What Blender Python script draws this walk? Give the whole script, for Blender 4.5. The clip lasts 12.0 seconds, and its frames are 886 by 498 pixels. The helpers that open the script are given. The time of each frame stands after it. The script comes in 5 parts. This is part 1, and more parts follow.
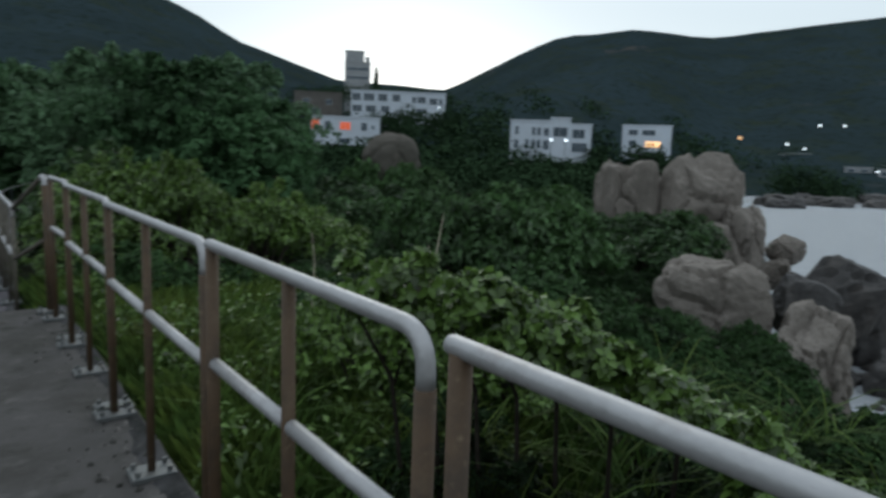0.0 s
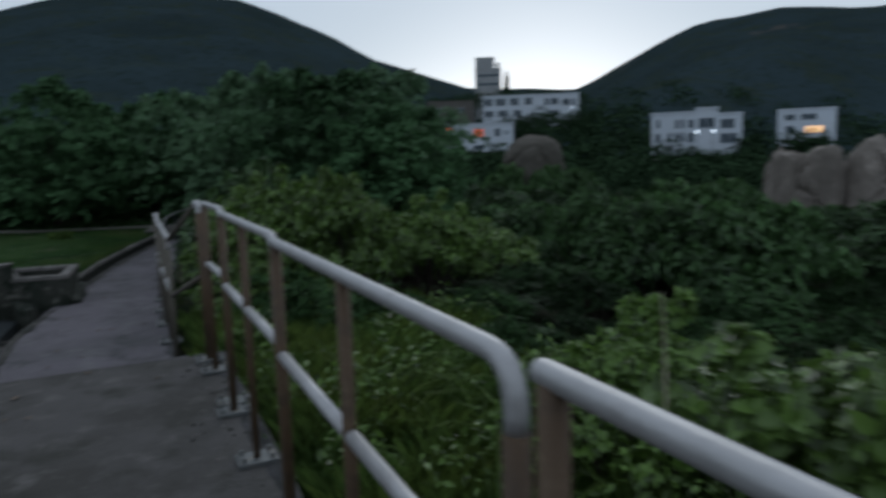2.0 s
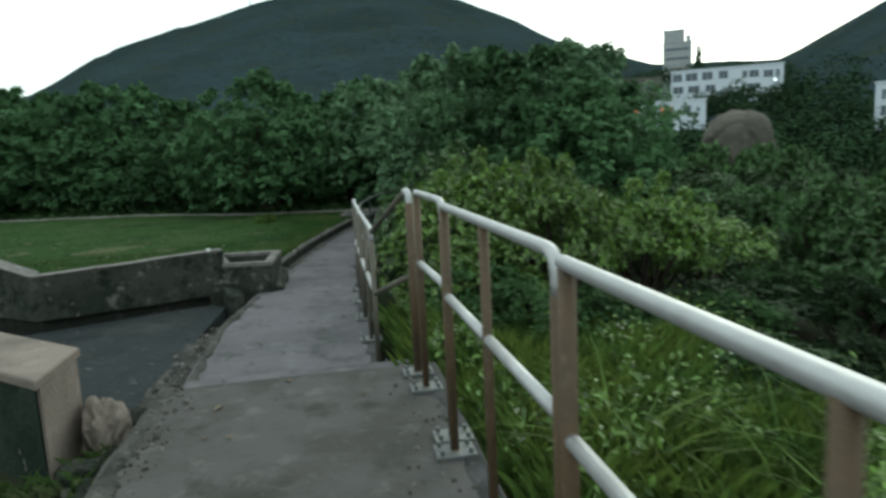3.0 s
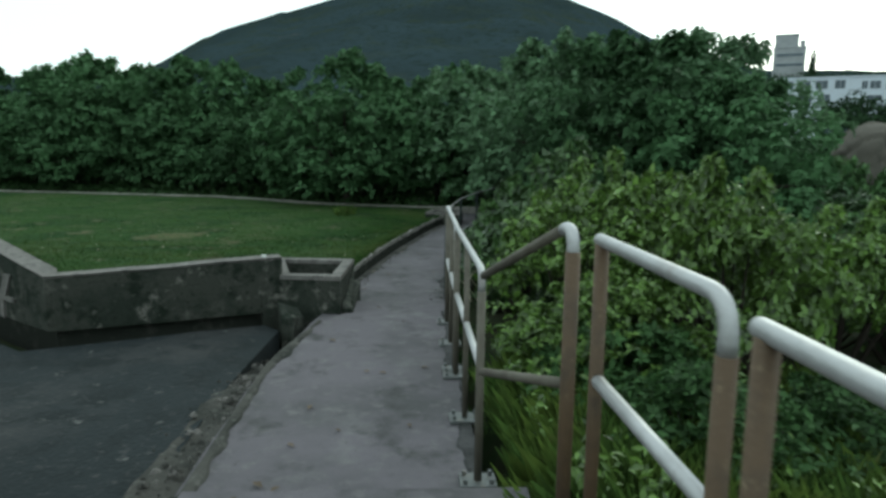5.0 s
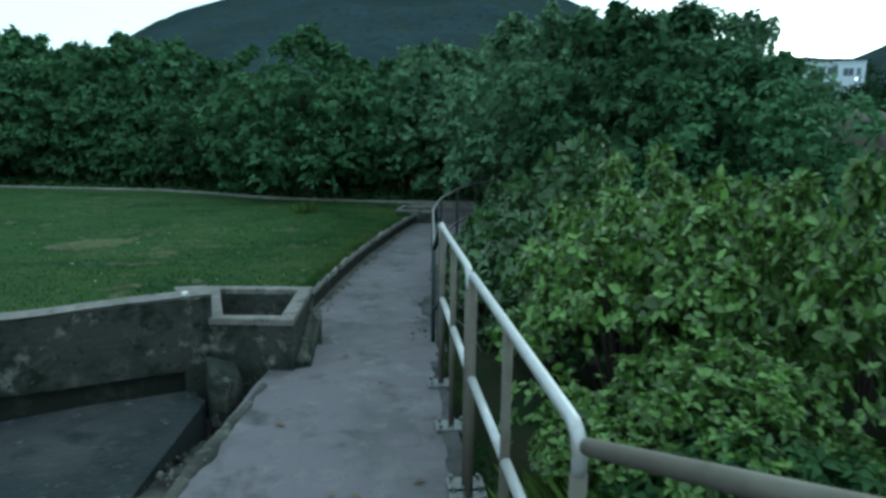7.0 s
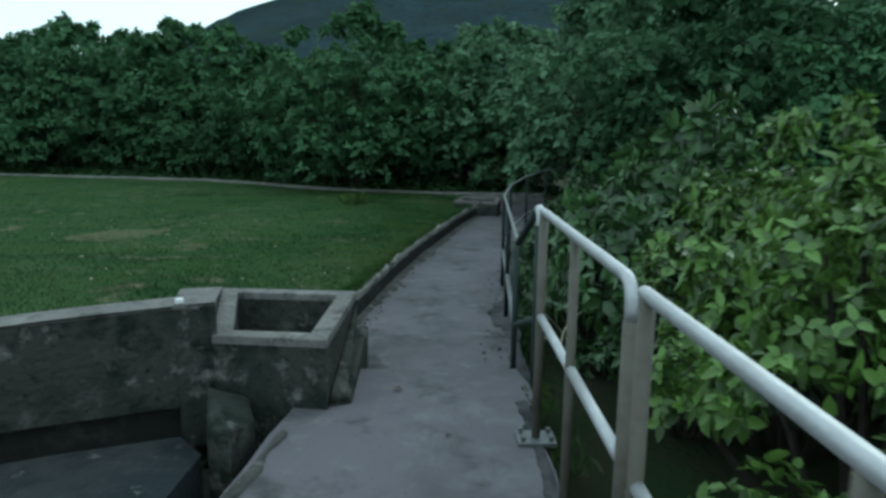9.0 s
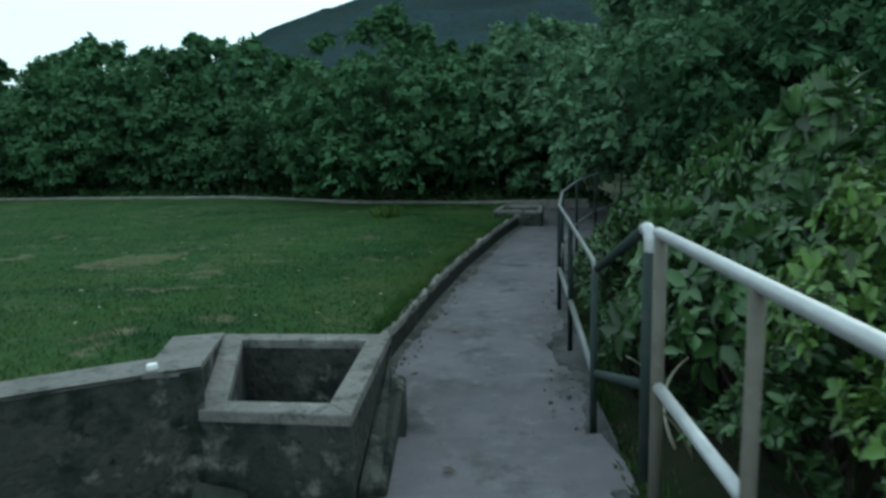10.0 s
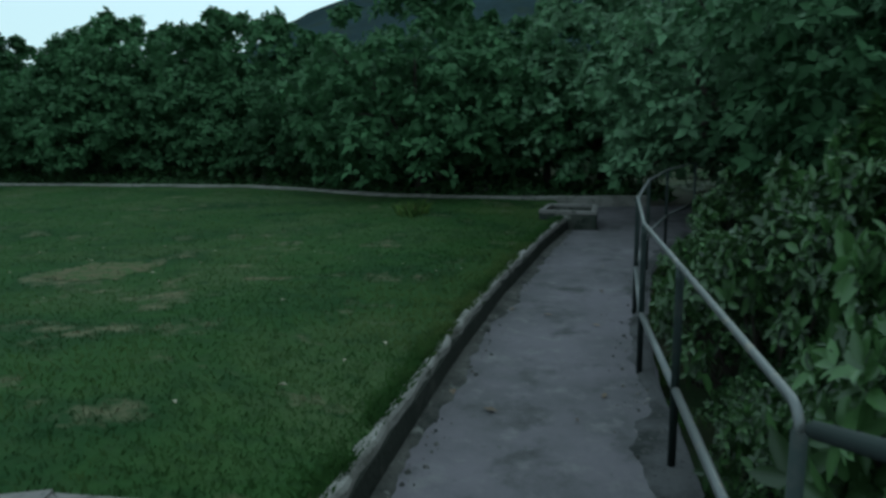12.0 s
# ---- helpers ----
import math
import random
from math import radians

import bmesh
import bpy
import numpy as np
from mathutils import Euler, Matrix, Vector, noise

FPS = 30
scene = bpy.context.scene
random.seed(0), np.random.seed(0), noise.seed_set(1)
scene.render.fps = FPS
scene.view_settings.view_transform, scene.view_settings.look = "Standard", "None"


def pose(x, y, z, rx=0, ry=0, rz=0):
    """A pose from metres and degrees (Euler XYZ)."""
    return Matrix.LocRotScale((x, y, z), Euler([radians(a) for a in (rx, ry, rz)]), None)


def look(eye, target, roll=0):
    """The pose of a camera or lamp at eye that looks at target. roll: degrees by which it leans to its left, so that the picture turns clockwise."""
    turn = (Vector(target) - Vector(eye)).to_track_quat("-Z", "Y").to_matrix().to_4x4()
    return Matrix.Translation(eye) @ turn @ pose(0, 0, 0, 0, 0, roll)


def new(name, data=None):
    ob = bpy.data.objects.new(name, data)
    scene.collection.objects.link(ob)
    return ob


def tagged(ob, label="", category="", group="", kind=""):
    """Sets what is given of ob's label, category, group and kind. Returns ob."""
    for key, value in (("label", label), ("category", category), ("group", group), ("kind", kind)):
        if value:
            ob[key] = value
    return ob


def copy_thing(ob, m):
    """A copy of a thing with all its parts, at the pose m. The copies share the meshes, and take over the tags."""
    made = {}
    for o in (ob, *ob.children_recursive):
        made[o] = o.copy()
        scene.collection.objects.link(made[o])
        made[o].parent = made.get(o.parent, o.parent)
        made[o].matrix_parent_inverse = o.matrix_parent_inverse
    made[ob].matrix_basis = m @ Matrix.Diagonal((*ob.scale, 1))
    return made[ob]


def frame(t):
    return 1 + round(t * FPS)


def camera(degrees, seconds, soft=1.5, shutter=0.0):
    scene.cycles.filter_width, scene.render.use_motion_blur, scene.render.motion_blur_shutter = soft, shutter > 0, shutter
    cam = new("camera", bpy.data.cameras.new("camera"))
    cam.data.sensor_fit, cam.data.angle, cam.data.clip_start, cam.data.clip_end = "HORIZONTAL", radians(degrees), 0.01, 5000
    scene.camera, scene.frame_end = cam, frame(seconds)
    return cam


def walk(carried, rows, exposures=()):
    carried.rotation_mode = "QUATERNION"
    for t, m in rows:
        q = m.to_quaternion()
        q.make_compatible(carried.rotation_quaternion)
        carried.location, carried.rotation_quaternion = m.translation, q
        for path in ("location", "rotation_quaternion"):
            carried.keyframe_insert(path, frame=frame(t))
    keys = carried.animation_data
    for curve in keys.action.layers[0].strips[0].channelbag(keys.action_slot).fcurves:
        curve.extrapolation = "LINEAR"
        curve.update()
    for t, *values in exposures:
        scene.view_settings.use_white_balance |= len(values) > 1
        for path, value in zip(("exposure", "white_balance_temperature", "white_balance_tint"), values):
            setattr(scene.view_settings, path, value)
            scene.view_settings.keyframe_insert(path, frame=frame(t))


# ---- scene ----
cam = camera(66.93, 12.0, soft=3.0, shutter=0.4)
# seconds, x, y, z, tilt, roll, yaw
ROWS = [
    (0.0, -0.116, 0.128, 1.412, 81.99, -2.04, -36.02),
    (0.5, -0.029, 0.456, 1.394, 82.47, -1.11, -43.55),
    (1.0, 0.039, 0.760, 1.396, 83.84, -2.11, -46.44),
    (1.5, 0.097, 1.190, 1.377, 81.28, 1.79, -41.66),
    (2.0, 0.081, 1.533, 1.371, 82.37, 1.62, -24.89),
    (2.5, 0.021, 2.002, 1.356, 80.95, 0.82, -14.61),
    (3.0, 0.019, 2.486, 1.360, 81.49, 2.75, -9.91),
    (3.5, -0.034, 2.943, 1.367, 82.37, -0.04, -4.69),
    (5.5, -0.019, 4.844, 1.382, 79.88, -0.89, -0.77),
    (6.0, -0.060, 5.313, 1.367, 78.76, -0.83, 3.12),
    (6.5, -0.099, 5.761, 1.420, 80.37, -1.78, -6.51),
    (7.0, -0.125, 6.132, 1.431, 79.96, -0.70, -5.70),
    (9.0, -0.200, 7.517, 1.172, 79.61, -0.61, -1.25),
    (9.5, -0.199, 7.969, 1.094, 81.64, -2.75, -0.21),
    (10.0, -0.281, 8.444, 1.115, 80.34, 1.68, 1.31),
    (10.5, -0.332, 8.895, 1.110, 80.49, 1.29, 1.44),
    (11.0, -0.369, 9.334, 1.104, 81.04, 3.09, 1.23),
    (11.5, -0.363, 9.808, 1.102, 79.70, 1.27, 1.59),
    (12.0, -0.291, 10.226, 1.114, 79.15, 1.21, 4.58),
]
EXPOSURES = [(0.0, -0.50, 6000, 3), (0.5, -0.60, 5900, 4), (1.0, -0.95, 5800, 11), (1.5, -0.58, 5500, 2), (2.0, -0.97, 5700, 6), (2.5, 0.20, 6500, -9), (3.0, 0.30, 6300, -10), (3.5, 0.03, 6350, -10), (5.5, 0.25, 5800, -12),
             (6.0, 0.20, 5450, -16), (6.5, 0.42, 5900, -12), (7.0, 0.34, 5100, -20), (9.0, 0.20, 5400, -14), (10.0, 0.22, 5400, -16), (11.0, -0.12, 5500, -9), (12.0, -0.28, 5300, -16)]
walk(cam, [(t, pose(x, y, z, tilt, roll, yaw)) for t, x, y, z, tilt, roll, yaw in ROWS], EXPOSURES)

# ---- world, sun ----
SUN_AZ, SUN_EL = 33.0, 3.0
world = bpy.data.worlds.new("dusk_sky")
scene.world = world
world.use_nodes = True
wn, wl = world.node_tree.nodes, world.node_tree.links
wn.clear()
sky = wn.new("ShaderNodeTexSky")
sky.sky_type = "NISHITA"
sky.sun_disc = False
sky.sun_elevation, sky.sun_rotation = radians(SUN_EL), radians(SUN_AZ)
sky.air_density, sky.dust_density, sky.ozone_density = 1.0, 0.4, 2.0
bg = wn.new("ShaderNodeBackground")
bg.inputs["Strength"].default_value = 0.15
veil = wn.new("ShaderNodeBackground")  # thin even cloud
veil.inputs["Color"].default_value = (0.91, 0.95, 1.0, 1)
dirn = wn.new("ShaderNodeTexCoord")
axes = wn.new("ShaderNodeSeparateXYZ")
dome = wn.new("ShaderNodeMapRange")  # as under any cloud, the zenith is brighter than the horizon
dome.inputs["From Min"].default_value, dome.inputs["From Max"].default_value = 0.0, 1.0
dome.inputs["To Min"].default_value, dome.inputs["To Max"].default_value = 0.76, 1.22
wl.new(dirn.outputs["Generated"], axes.inputs[0])
wl.new(axes.outputs["Z"], dome.inputs["Value"])
wl.new(dome.outputs[0], veil.inputs["Strength"])
both = wn.new("ShaderNodeAddShader")
wout = wn.new("ShaderNodeOutputWorld")
pale = wn.new("ShaderNodeHueSaturation")  # haze
pale.inputs["Saturation"].default_value = 0.34
wl.new(sky.outputs[0], pale.inputs["Color"])
wl.new(pale.outputs[0], bg.inputs["Color"])
wl.new(bg.outputs[0], both.inputs[0])
wl.new(veil.outputs[0], both.inputs[1])
wl.new(both.outputs[0], wout.inputs["Surface"])

# Wide lamp added at 26 degrees, above SUN_EL, standing in for valley sky glow
glow_sun = new("glow_sun", bpy.data.lights.new("glow_sun", "SUN"))
glow_sun.data.energy, glow_sun.data.angle, glow_sun.data.color = 0.75, radians(34), (1.0, 0.93, 0.82)
sd = Vector((math.sin(radians(SUN_AZ)) * math.cos(radians(26)), math.cos(radians(SUN_AZ)) * math.cos(radians(26)), math.sin(radians(26))))
glow_sun.matrix_world = look(sd * 50, (0, 0, 0))


# ---- materials ----
def material(name, base, rough=0.8, metal=0.0, spots=(), bump=0.3, grain=40.0, island=0.0, obj=0.0, translucent=0.0, spec=0.5):
    """Noise-built surface. base: colour; spots: (scale, colour, low, high) layers mixed in by noise."""
    m = bpy.data.materials.new(name)
    m.use_nodes = True
    n, l = m.node_tree.nodes, m.node_tree.links
    b = n["Principled BSDF"]
    b.inputs["Roughness"].default_value = rough
    b.inputs["Metallic"].default_value = metal
    b.inputs["Specular IOR Level"].default_value = spec
    co = n.new("ShaderNodeTexCoord").outputs["Object"]
    rgb = n.new("ShaderNodeRGB")
    rgb.outputs[0].default_value = (*base, 1)
    col = rgb.outputs[0]
    for scale, colour, low, high in spots:
        t = n.new("ShaderNodeTexNoise")
        t.inputs["Scale"].default_value, t.inputs["Detail"].default_value, t.inputs["Roughness"].default_value = scale, 6, 0.65
        l.new(co, t.inputs["Vector"])
        r = n.new("ShaderNodeMapRange")
        r.inputs["From Min"].default_value, r.inputs["From Max"].default_value = low, high
        l.new(t.outputs["Fac"], r.inputs["Value"])
        x = n.new("ShaderNodeMix")
        x.data_type = "RGBA"
        l.new(r.outputs[0], x.inputs["Factor"])
        l.new(col, x.inputs["A"])
        x.inputs["B"].default_value = (*colour, 1)
        col = x.outputs["Result"]
    for amount, node, out in ((island, "ShaderNodeNewGeometry", "Random Per Island"), (obj, "ShaderNodeObjectInfo", "Random")):
        if amount:
            g = n.new(node)
            r = n.new("ShaderNodeMapRange")
            r.inputs["To Min"].default_value, r.inputs["To Max"].default_value = 1 - amount, 1 + amount
            l.new(g.outputs[out], r.inputs["Value"])
            h = n.new("ShaderNodeHueSaturation")
            l.new(r.outputs[0], h.inputs["Value"])
            l.new(col, h.inputs["Color"])
            col = h.outputs[0]
    l.new(col, b.inputs["Base Color"])
    if bump:
        t = n.new("ShaderNodeTexNoise")
        t.inputs["Scale"].default_value, t.inputs["Detail"].default_value = grain, 5
        l.new(co, t.inputs["Vector"])
        p = n.new("ShaderNodeBump")
        p.inputs["Strength"].default_value, p.inputs["Distance"].default_value = bump, 0.5 / grain
        l.new(t.outputs["Fac"], p.inputs["Height"])
        l.new(p.outputs[0], b.inputs["Normal"])
    if translucent:
        tr = n.new("ShaderNodeBsdfTranslucent")
        l.new(col, tr.inputs["Color"])
        mx = n.new("ShaderNodeMixShader")
        mx.inputs[0].default_value = translucent
        l.new(b.outputs[0], mx.inputs[1])
        l.new(tr.outputs[0], mx.inputs[2])
        l.new(mx.outputs[0], n["Material Output"].inputs["Surface"])
    return m


def glow(name, colour, strength):
    m = bpy.data.materials.new(name)
    m.use_nodes = True
    b = m.node_tree.nodes["Principled BSDF"]
    b.inputs["Base Color"].default_value = (*colour, 1)
    b.inputs["Emission Color"].default_value = (*colour, 1)
    b.inputs["Emission Strength"].default_value = strength
    return m


PATH = material("worn_concrete", (0.113, 0.101, 0.114), 0.92, spec=0.2, spots=((2.0, (0.151, 0.143, 0.147), 0.57, 0.72), (1.1, (0.069, 0.066, 0.069), 0.42, 0.66), (7.0, (0.139, 0.130, 0.133), 0.54, 0.72), (2.6, (0.046, 0.045, 0.045), 0.54, 0.70), (30.0, (0.067, 0.067, 0.063), 0.60, 0.72)), bump=0.5, grain=60)
PATH_NEAR = material("dirty_concrete", (0.077, 0.072, 0.070), 0.95, spec=0.15, spots=((1.4, (0.052, 0.049, 0.045), 0.44, 0.62), (5.0, (0.109, 0.102, 0.097), 0.56, 0.70), (2.6, (0.038, 0.038, 0.032), 0.55, 0.68), (22.0, (0.126, 0.118, 0.109), 0.63, 0.74), (45.0, (0.029, 0.029, 0.025), 0.60, 0.72)), bump=0.7, grain=50)
MOSSWALL = material("black_green_mossy_wall", (0.022, 0.030, 0.024), 0.95, spec=0.1, spots=((1.6, (0.05, 0.052, 0.044), 0.5, 0.66), (3.0, (0.013, 0.02, 0.015), 0.45, 0.6), (6.0, (0.15, 0.14, 0.125), 0.62, 0.70)), bump=0.8, grain=25)
BARE = material("pinkish_bare_concrete", (0.19, 0.155, 0.135), 0.93, spec=0.15, spots=((2.5, (0.12, 0.10, 0.088), 0.45, 0.66), (7.0, (0.25, 0.215, 0.19), 0.58, 0.72), (4.0, (0.05, 0.048, 0.04), 0.60, 0.70)), bump=0.6, grain=40)
OLD = material("mossy_concrete", (0.044, 0.046, 0.039), 0.95, spec=0.15, spots=((3.0, (0.097, 0.094, 0.084), 0.54, 0.66), (2.2, (0.025, 0.030, 0.024), 0.44, 0.58), (5.0, (0.013, 0.018, 0.013), 0.5, 0.62), (5.5, (0.150, 0.143, 0.128), 0.58, 0.70), (26.0, (0.010, 0.013, 0.010), 0.60, 0.70)), bump=0.9, grain=28)
COPING = material("pale_concrete", (0.150, 0.138, 0.131), 0.92, spec=0.2, spots=((3.0, (0.10, 0.094, 0.088), 0.45, 0.66), (8.0, (0.055, 0.054, 0.050), 0.54, 0.66), (6.0, (0.20, 0.188, 0.178), 0.56, 0.68), (24.0, (0.05, 0.05, 0.046), 0.58, 0.70)), bump=0.9, grain=32)
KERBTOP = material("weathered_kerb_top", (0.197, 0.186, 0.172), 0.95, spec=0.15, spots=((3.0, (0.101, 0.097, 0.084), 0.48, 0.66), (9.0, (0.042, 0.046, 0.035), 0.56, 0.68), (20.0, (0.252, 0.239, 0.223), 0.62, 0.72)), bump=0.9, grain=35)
# Near black: the kerb's dark side, and the shade in the wall's foot gap
KERBSIDE = material("near_black_concrete", (0.026, 0.028, 0.024), 0.97, spec=0.05, spots=((4.0, (0.055, 0.055, 0.048), 0.55, 0.7),), bump=0.7, grain=30)
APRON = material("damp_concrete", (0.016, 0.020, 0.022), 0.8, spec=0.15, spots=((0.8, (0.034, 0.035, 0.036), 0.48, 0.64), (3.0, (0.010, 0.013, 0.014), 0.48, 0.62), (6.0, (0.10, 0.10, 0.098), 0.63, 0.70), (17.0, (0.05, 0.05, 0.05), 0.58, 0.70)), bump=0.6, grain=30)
SILT = material("stony_silt", (0.063, 0.060, 0.055), 0.95, spec=0.1, spots=((3.0, (0.029, 0.030, 0.027), 0.45, 0.62), (9.0, (0.126, 0.122, 0.113), 0.56, 0.70), (28.0, (0.160, 0.151, 0.143), 0.62, 0.72)), bump=0.9, grain=35)
DAMP = material("damp_mossy_grit", (0.062, 0.060, 0.062), 0.95, spec=0.1, spots=((4.0, (0.024, 0.025, 0.024), 0.45, 0.6), (16.0, (0.076, 0.072, 0.071), 0.55, 0.68), (40.0, (0.017, 0.018, 0.017), 0.58, 0.7)), bump=0.9, grain=45)
RAIL = material("galvanised_steel", (0.39, 0.385, 0.395), 0.46, 0.45, spots=((14.0, (0.33, 0.325, 0.33), 0.45, 0.7), (5.0, (0.27, 0.25, 0.245), 0.58, 0.72), (60.0, (0.22, 0.18, 0.15), 0.64, 0.76)), bump=0.2, grain=80)
BROWN = material("weathered_brown_paint", (0.082, 0.052, 0.030), 0.6, spec=0.3, spots=((7.0, (0.052, 0.036, 0.024), 0.45, 0.68), (40.0, (0.15, 0.115, 0.07), 0.60, 0.74), (16.0, (0.10, 0.07, 0.042), 0.55, 0.7)), bump=0.25, grain=60)
GREYPOST = material("faded_grey_brown_paint", (0.105, 0.094, 0.076), 0.65, spec=0.3, spots=((7.0, (0.071, 0.060, 0.047), 0.45, 0.7), (40.0, (0.168, 0.151, 0.126), 0.62, 0.76)), bump=0.2, grain=70)
DARK = material("dark_green_paint", (0.028, 0.037, 0.035), 0.75, spec=0.15, spots=((12.0, (0.05, 0.052, 0.048), 0.55, 0.75),), bump=0.15, grain=70)
STEEL = material("dull_steel", (0.12, 0.125, 0.125), 0.5, 0.5, spots=((20.0, (0.24, 0.2, 0.16), 0.55, 0.75),), bump=0.2, grain=80)
SOIL = material("dark_soil", (0.029, 0.029, 0.018), 0.97, spec=0.05, spots=((2.0, (0.018, 0.029, 0.012), 0.4, 0.6), (9.0, (0.050, 0.044, 0.032), 0.62, 0.76)), bump=0.8, grain=20)
TURF = material("turf", (0.030, 0.062, 0.018), 0.97, spec=0.05, spots=((0.5, (0.050, 0.074, 0.029), 0.45, 0.65), (0.8, (0.018, 0.042, 0.015), 0.5, 0.64), (1.6, (0.126, 0.118, 0.071), 0.58, 0.68), (4.5, (0.020, 0.042, 0.015), 0.52, 0.70), (3.2, (0.071, 0.084, 0.042), 0.60, 0.72), (14.0, (0.025, 0.046, 0.017), 0.5, 0.7)), bump=0.9, grain=40)
EARTH = material("bare_earth", (0.088, 0.082, 0.046), 0.97, spec=0.05, spots=((7.0, (0.042, 0.076, 0.025), 0.45, 0.6),), bump=0.6, grain=40)
BLADE = material("grass_blade", (0.039, 0.076, 0.021), 0.85, spec=0.03, island=0.15, bump=0, translucent=0.3, spots=((0.45, (0.071, 0.099, 0.032), 0.45, 0.6), (0.8, (0.022, 0.047, 0.016), 0.5, 0.64), (1.6, (0.143, 0.134, 0.080), 0.58, 0.68), (4.5, (0.025, 0.052, 0.017), 0.52, 0.70), (3.2, (0.101, 0.109, 0.059), 0.60, 0.72)))
TALLGRASS = material("tall_grass", (0.088, 0.126, 0.027), 0.7, spec=0.1, island=0.5, bump=0, translucent=0.3, spots=((1.2, (0.055, 0.097, 0.024), 0.42, 0.58), (2.6, (0.109, 0.109, 0.042), 0.6, 0.72)))
LEAF = material("shrub_leaf", (0.030, 0.060, 0.020), 0.65, spec=0.15, island=0.5, obj=0.6, bump=0, translucent=0.26)
LEAF_PALE = material("pale_leaf", (0.102, 0.170, 0.036), 0.38, spec=0.42, island=0.7, obj=0.22, bump=0, translucent=0.3)
LEAF_BROAD = material("broad_leaf", (0.048, 0.090, 0.027), 0.38, spec=0.45, island=0.65, obj=0.2, bump=0, translucent=0.2)
LEAF_MID = material("slope_shrub_leaf", (0.047, 0.091, 0.030), 0.5, spec=0.3, island=0.6, obj=0.5, bump=0, translucent=0.25)
# Paler than LEAF_DARK: the stronger light on seaward crowns, as leaf colour
LEAF_SEA = material("lit_tree_leaf", (0.089, 0.155, 0.078), 0.6, spec=0.2, island=0.4, obj=0.2, bump=0, translucent=0.3)
LEAF_DARK = material("tree_leaf", (0.055, 0.110, 0.046), 0.65, spec=0.12, island=0.28, obj=0.25, bump=0, translucent=0.25)
WOODS = material("far_leaf", (0.025, 0.044, 0.022), 0.95, spec=0.0, island=0.4, bump=0)
BARK = material("bark", (0.042, 0.035, 0.029), 0.9, spec=0.1, spots=((12.0, (0.025, 0.021, 0.017), 0.45, 0.65),), bump=0.8, grain=30)
ROCK = material("granite", (0.197, 0.175, 0.155), 0.95, spec=0.15, spots=((0.6, (0.134, 0.118, 0.105), 0.42, 0.65), (3.0, (0.277, 0.244, 0.218), 0.55, 0.72), (8.0, (0.067, 0.063, 0.059), 0.6, 0.74)), bump=0.8, grain=6)
LICHEN = material("lichened_granite", (0.101, 0.092, 0.080), 0.95, spec=0.1, spots=((0.8, (0.063, 0.059, 0.050), 0.42, 0.65), (4.0, (0.126, 0.113, 0.097), 0.55, 0.72)), bump=0.5, grain=5)
WETROCK = material("wet_dark_rock", (0.036, 0.033, 0.032), 0.7, spots=((1.5, (0.075, 0.066, 0.06), 0.5, 0.7),), bump=0.8, grain=5)
# Scrub colour shifted to blue-grey, distance haze mixed in
HILL = material("haze_tinted_hillside", (0.029, 0.043, 0.049), 1.0, spec=0.0, spots=((0.012, (0.022, 0.032, 0.034), 0.42, 0.62), (0.05, (0.029, 0.039, 0.029), 0.5, 0.66), (0.02, (0.071, 0.067, 0.062), 0.64, 0.74), (0.3, (0.018, 0.027, 0.025), 0.5, 0.66)), bump=0.25, grain=0.5)
WHITE = material("white_render", (0.52, 0.56, 0.62), 0.85, spec=0.2, spots=((0.4, (0.47, 0.50, 0.55), 0.45, 0.7),), bump=0.1, grain=8)
GREYWALL = material("grey_render", (0.30, 0.31, 0.32), 0.85, spots=((0.5, (0.22, 0.23, 0.24), 0.45, 0.7),), bump=0.1, grain=8)
DARKWALL = material("unlit_brown_wall", (0.11, 0.10, 0.09), 0.85, spots=((0.6, (0.07, 0.065, 0.06), 0.45, 0.7),), bump=0.1, grain=8)
PANE = material("window_glass", (0.05, 0.07, 0.09), 0.15, bump=0)
LAMPWHITE = glow("lit_lamp", (0.9, 0.95, 1.0), 4.0)
LAMPWARM = glow("warm_lamp", (1.0, 0.55, 0.25), 2.0)
LAMPRED = glow("red_awning_light", (1.0, 0.16, 0.06), 0.35)
LITTER = material("pale_litter", (0.7, 0.7, 0.68), 0.7, bump=0.1)
DRYSTALK = material("dry_stalk", (0.30, 0.27, 0.20), 0.9, bump=0)
DRYLEAF = material("dry_leaf", (0.10, 0.07, 0.045), 0.8, obj=0.4, bump=0)

WATER = bpy.data.materials.new("sky_paled_sea_water")
WATER.use_nodes = True
n_, l_ = WATER.node_tree.nodes, WATER.node_tree.links
b_ = n_["Principled BSDF"]
# Pale base and high IOR put the bright sky's reflection into the colour
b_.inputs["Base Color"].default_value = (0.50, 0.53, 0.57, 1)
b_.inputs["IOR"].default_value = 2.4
b_.inputs["Roughness"].default_value = 0.16
t1 = n_.new("ShaderNodeTexNoise")
t1.inputs["Scale"].default_value, t1.inputs["Detail"].default_value, t1.inputs["Roughness"].default_value = 0.45, 7, 0.7
c1 = n_.new("ShaderNodeTexCoord")
l_.new(c1.outputs["Object"], t1.inputs["Vector"])
p1 = n_.new("ShaderNodeBump")
p1.inputs["Strength"].default_value, p1.inputs["Distance"].default_value = 1.0, 1.1
l_.new(t1.outputs["Fac"], p1.inputs["Height"])
l_.new(p1.outputs[0], b_.inputs["Normal"])


# ---- building blocks ----
def thing(name, m=Matrix(), label="", category="", group="", kind=""):
    ob = new(name)
    ob.matrix_world = m
    return tagged(ob, label, category, group, kind)


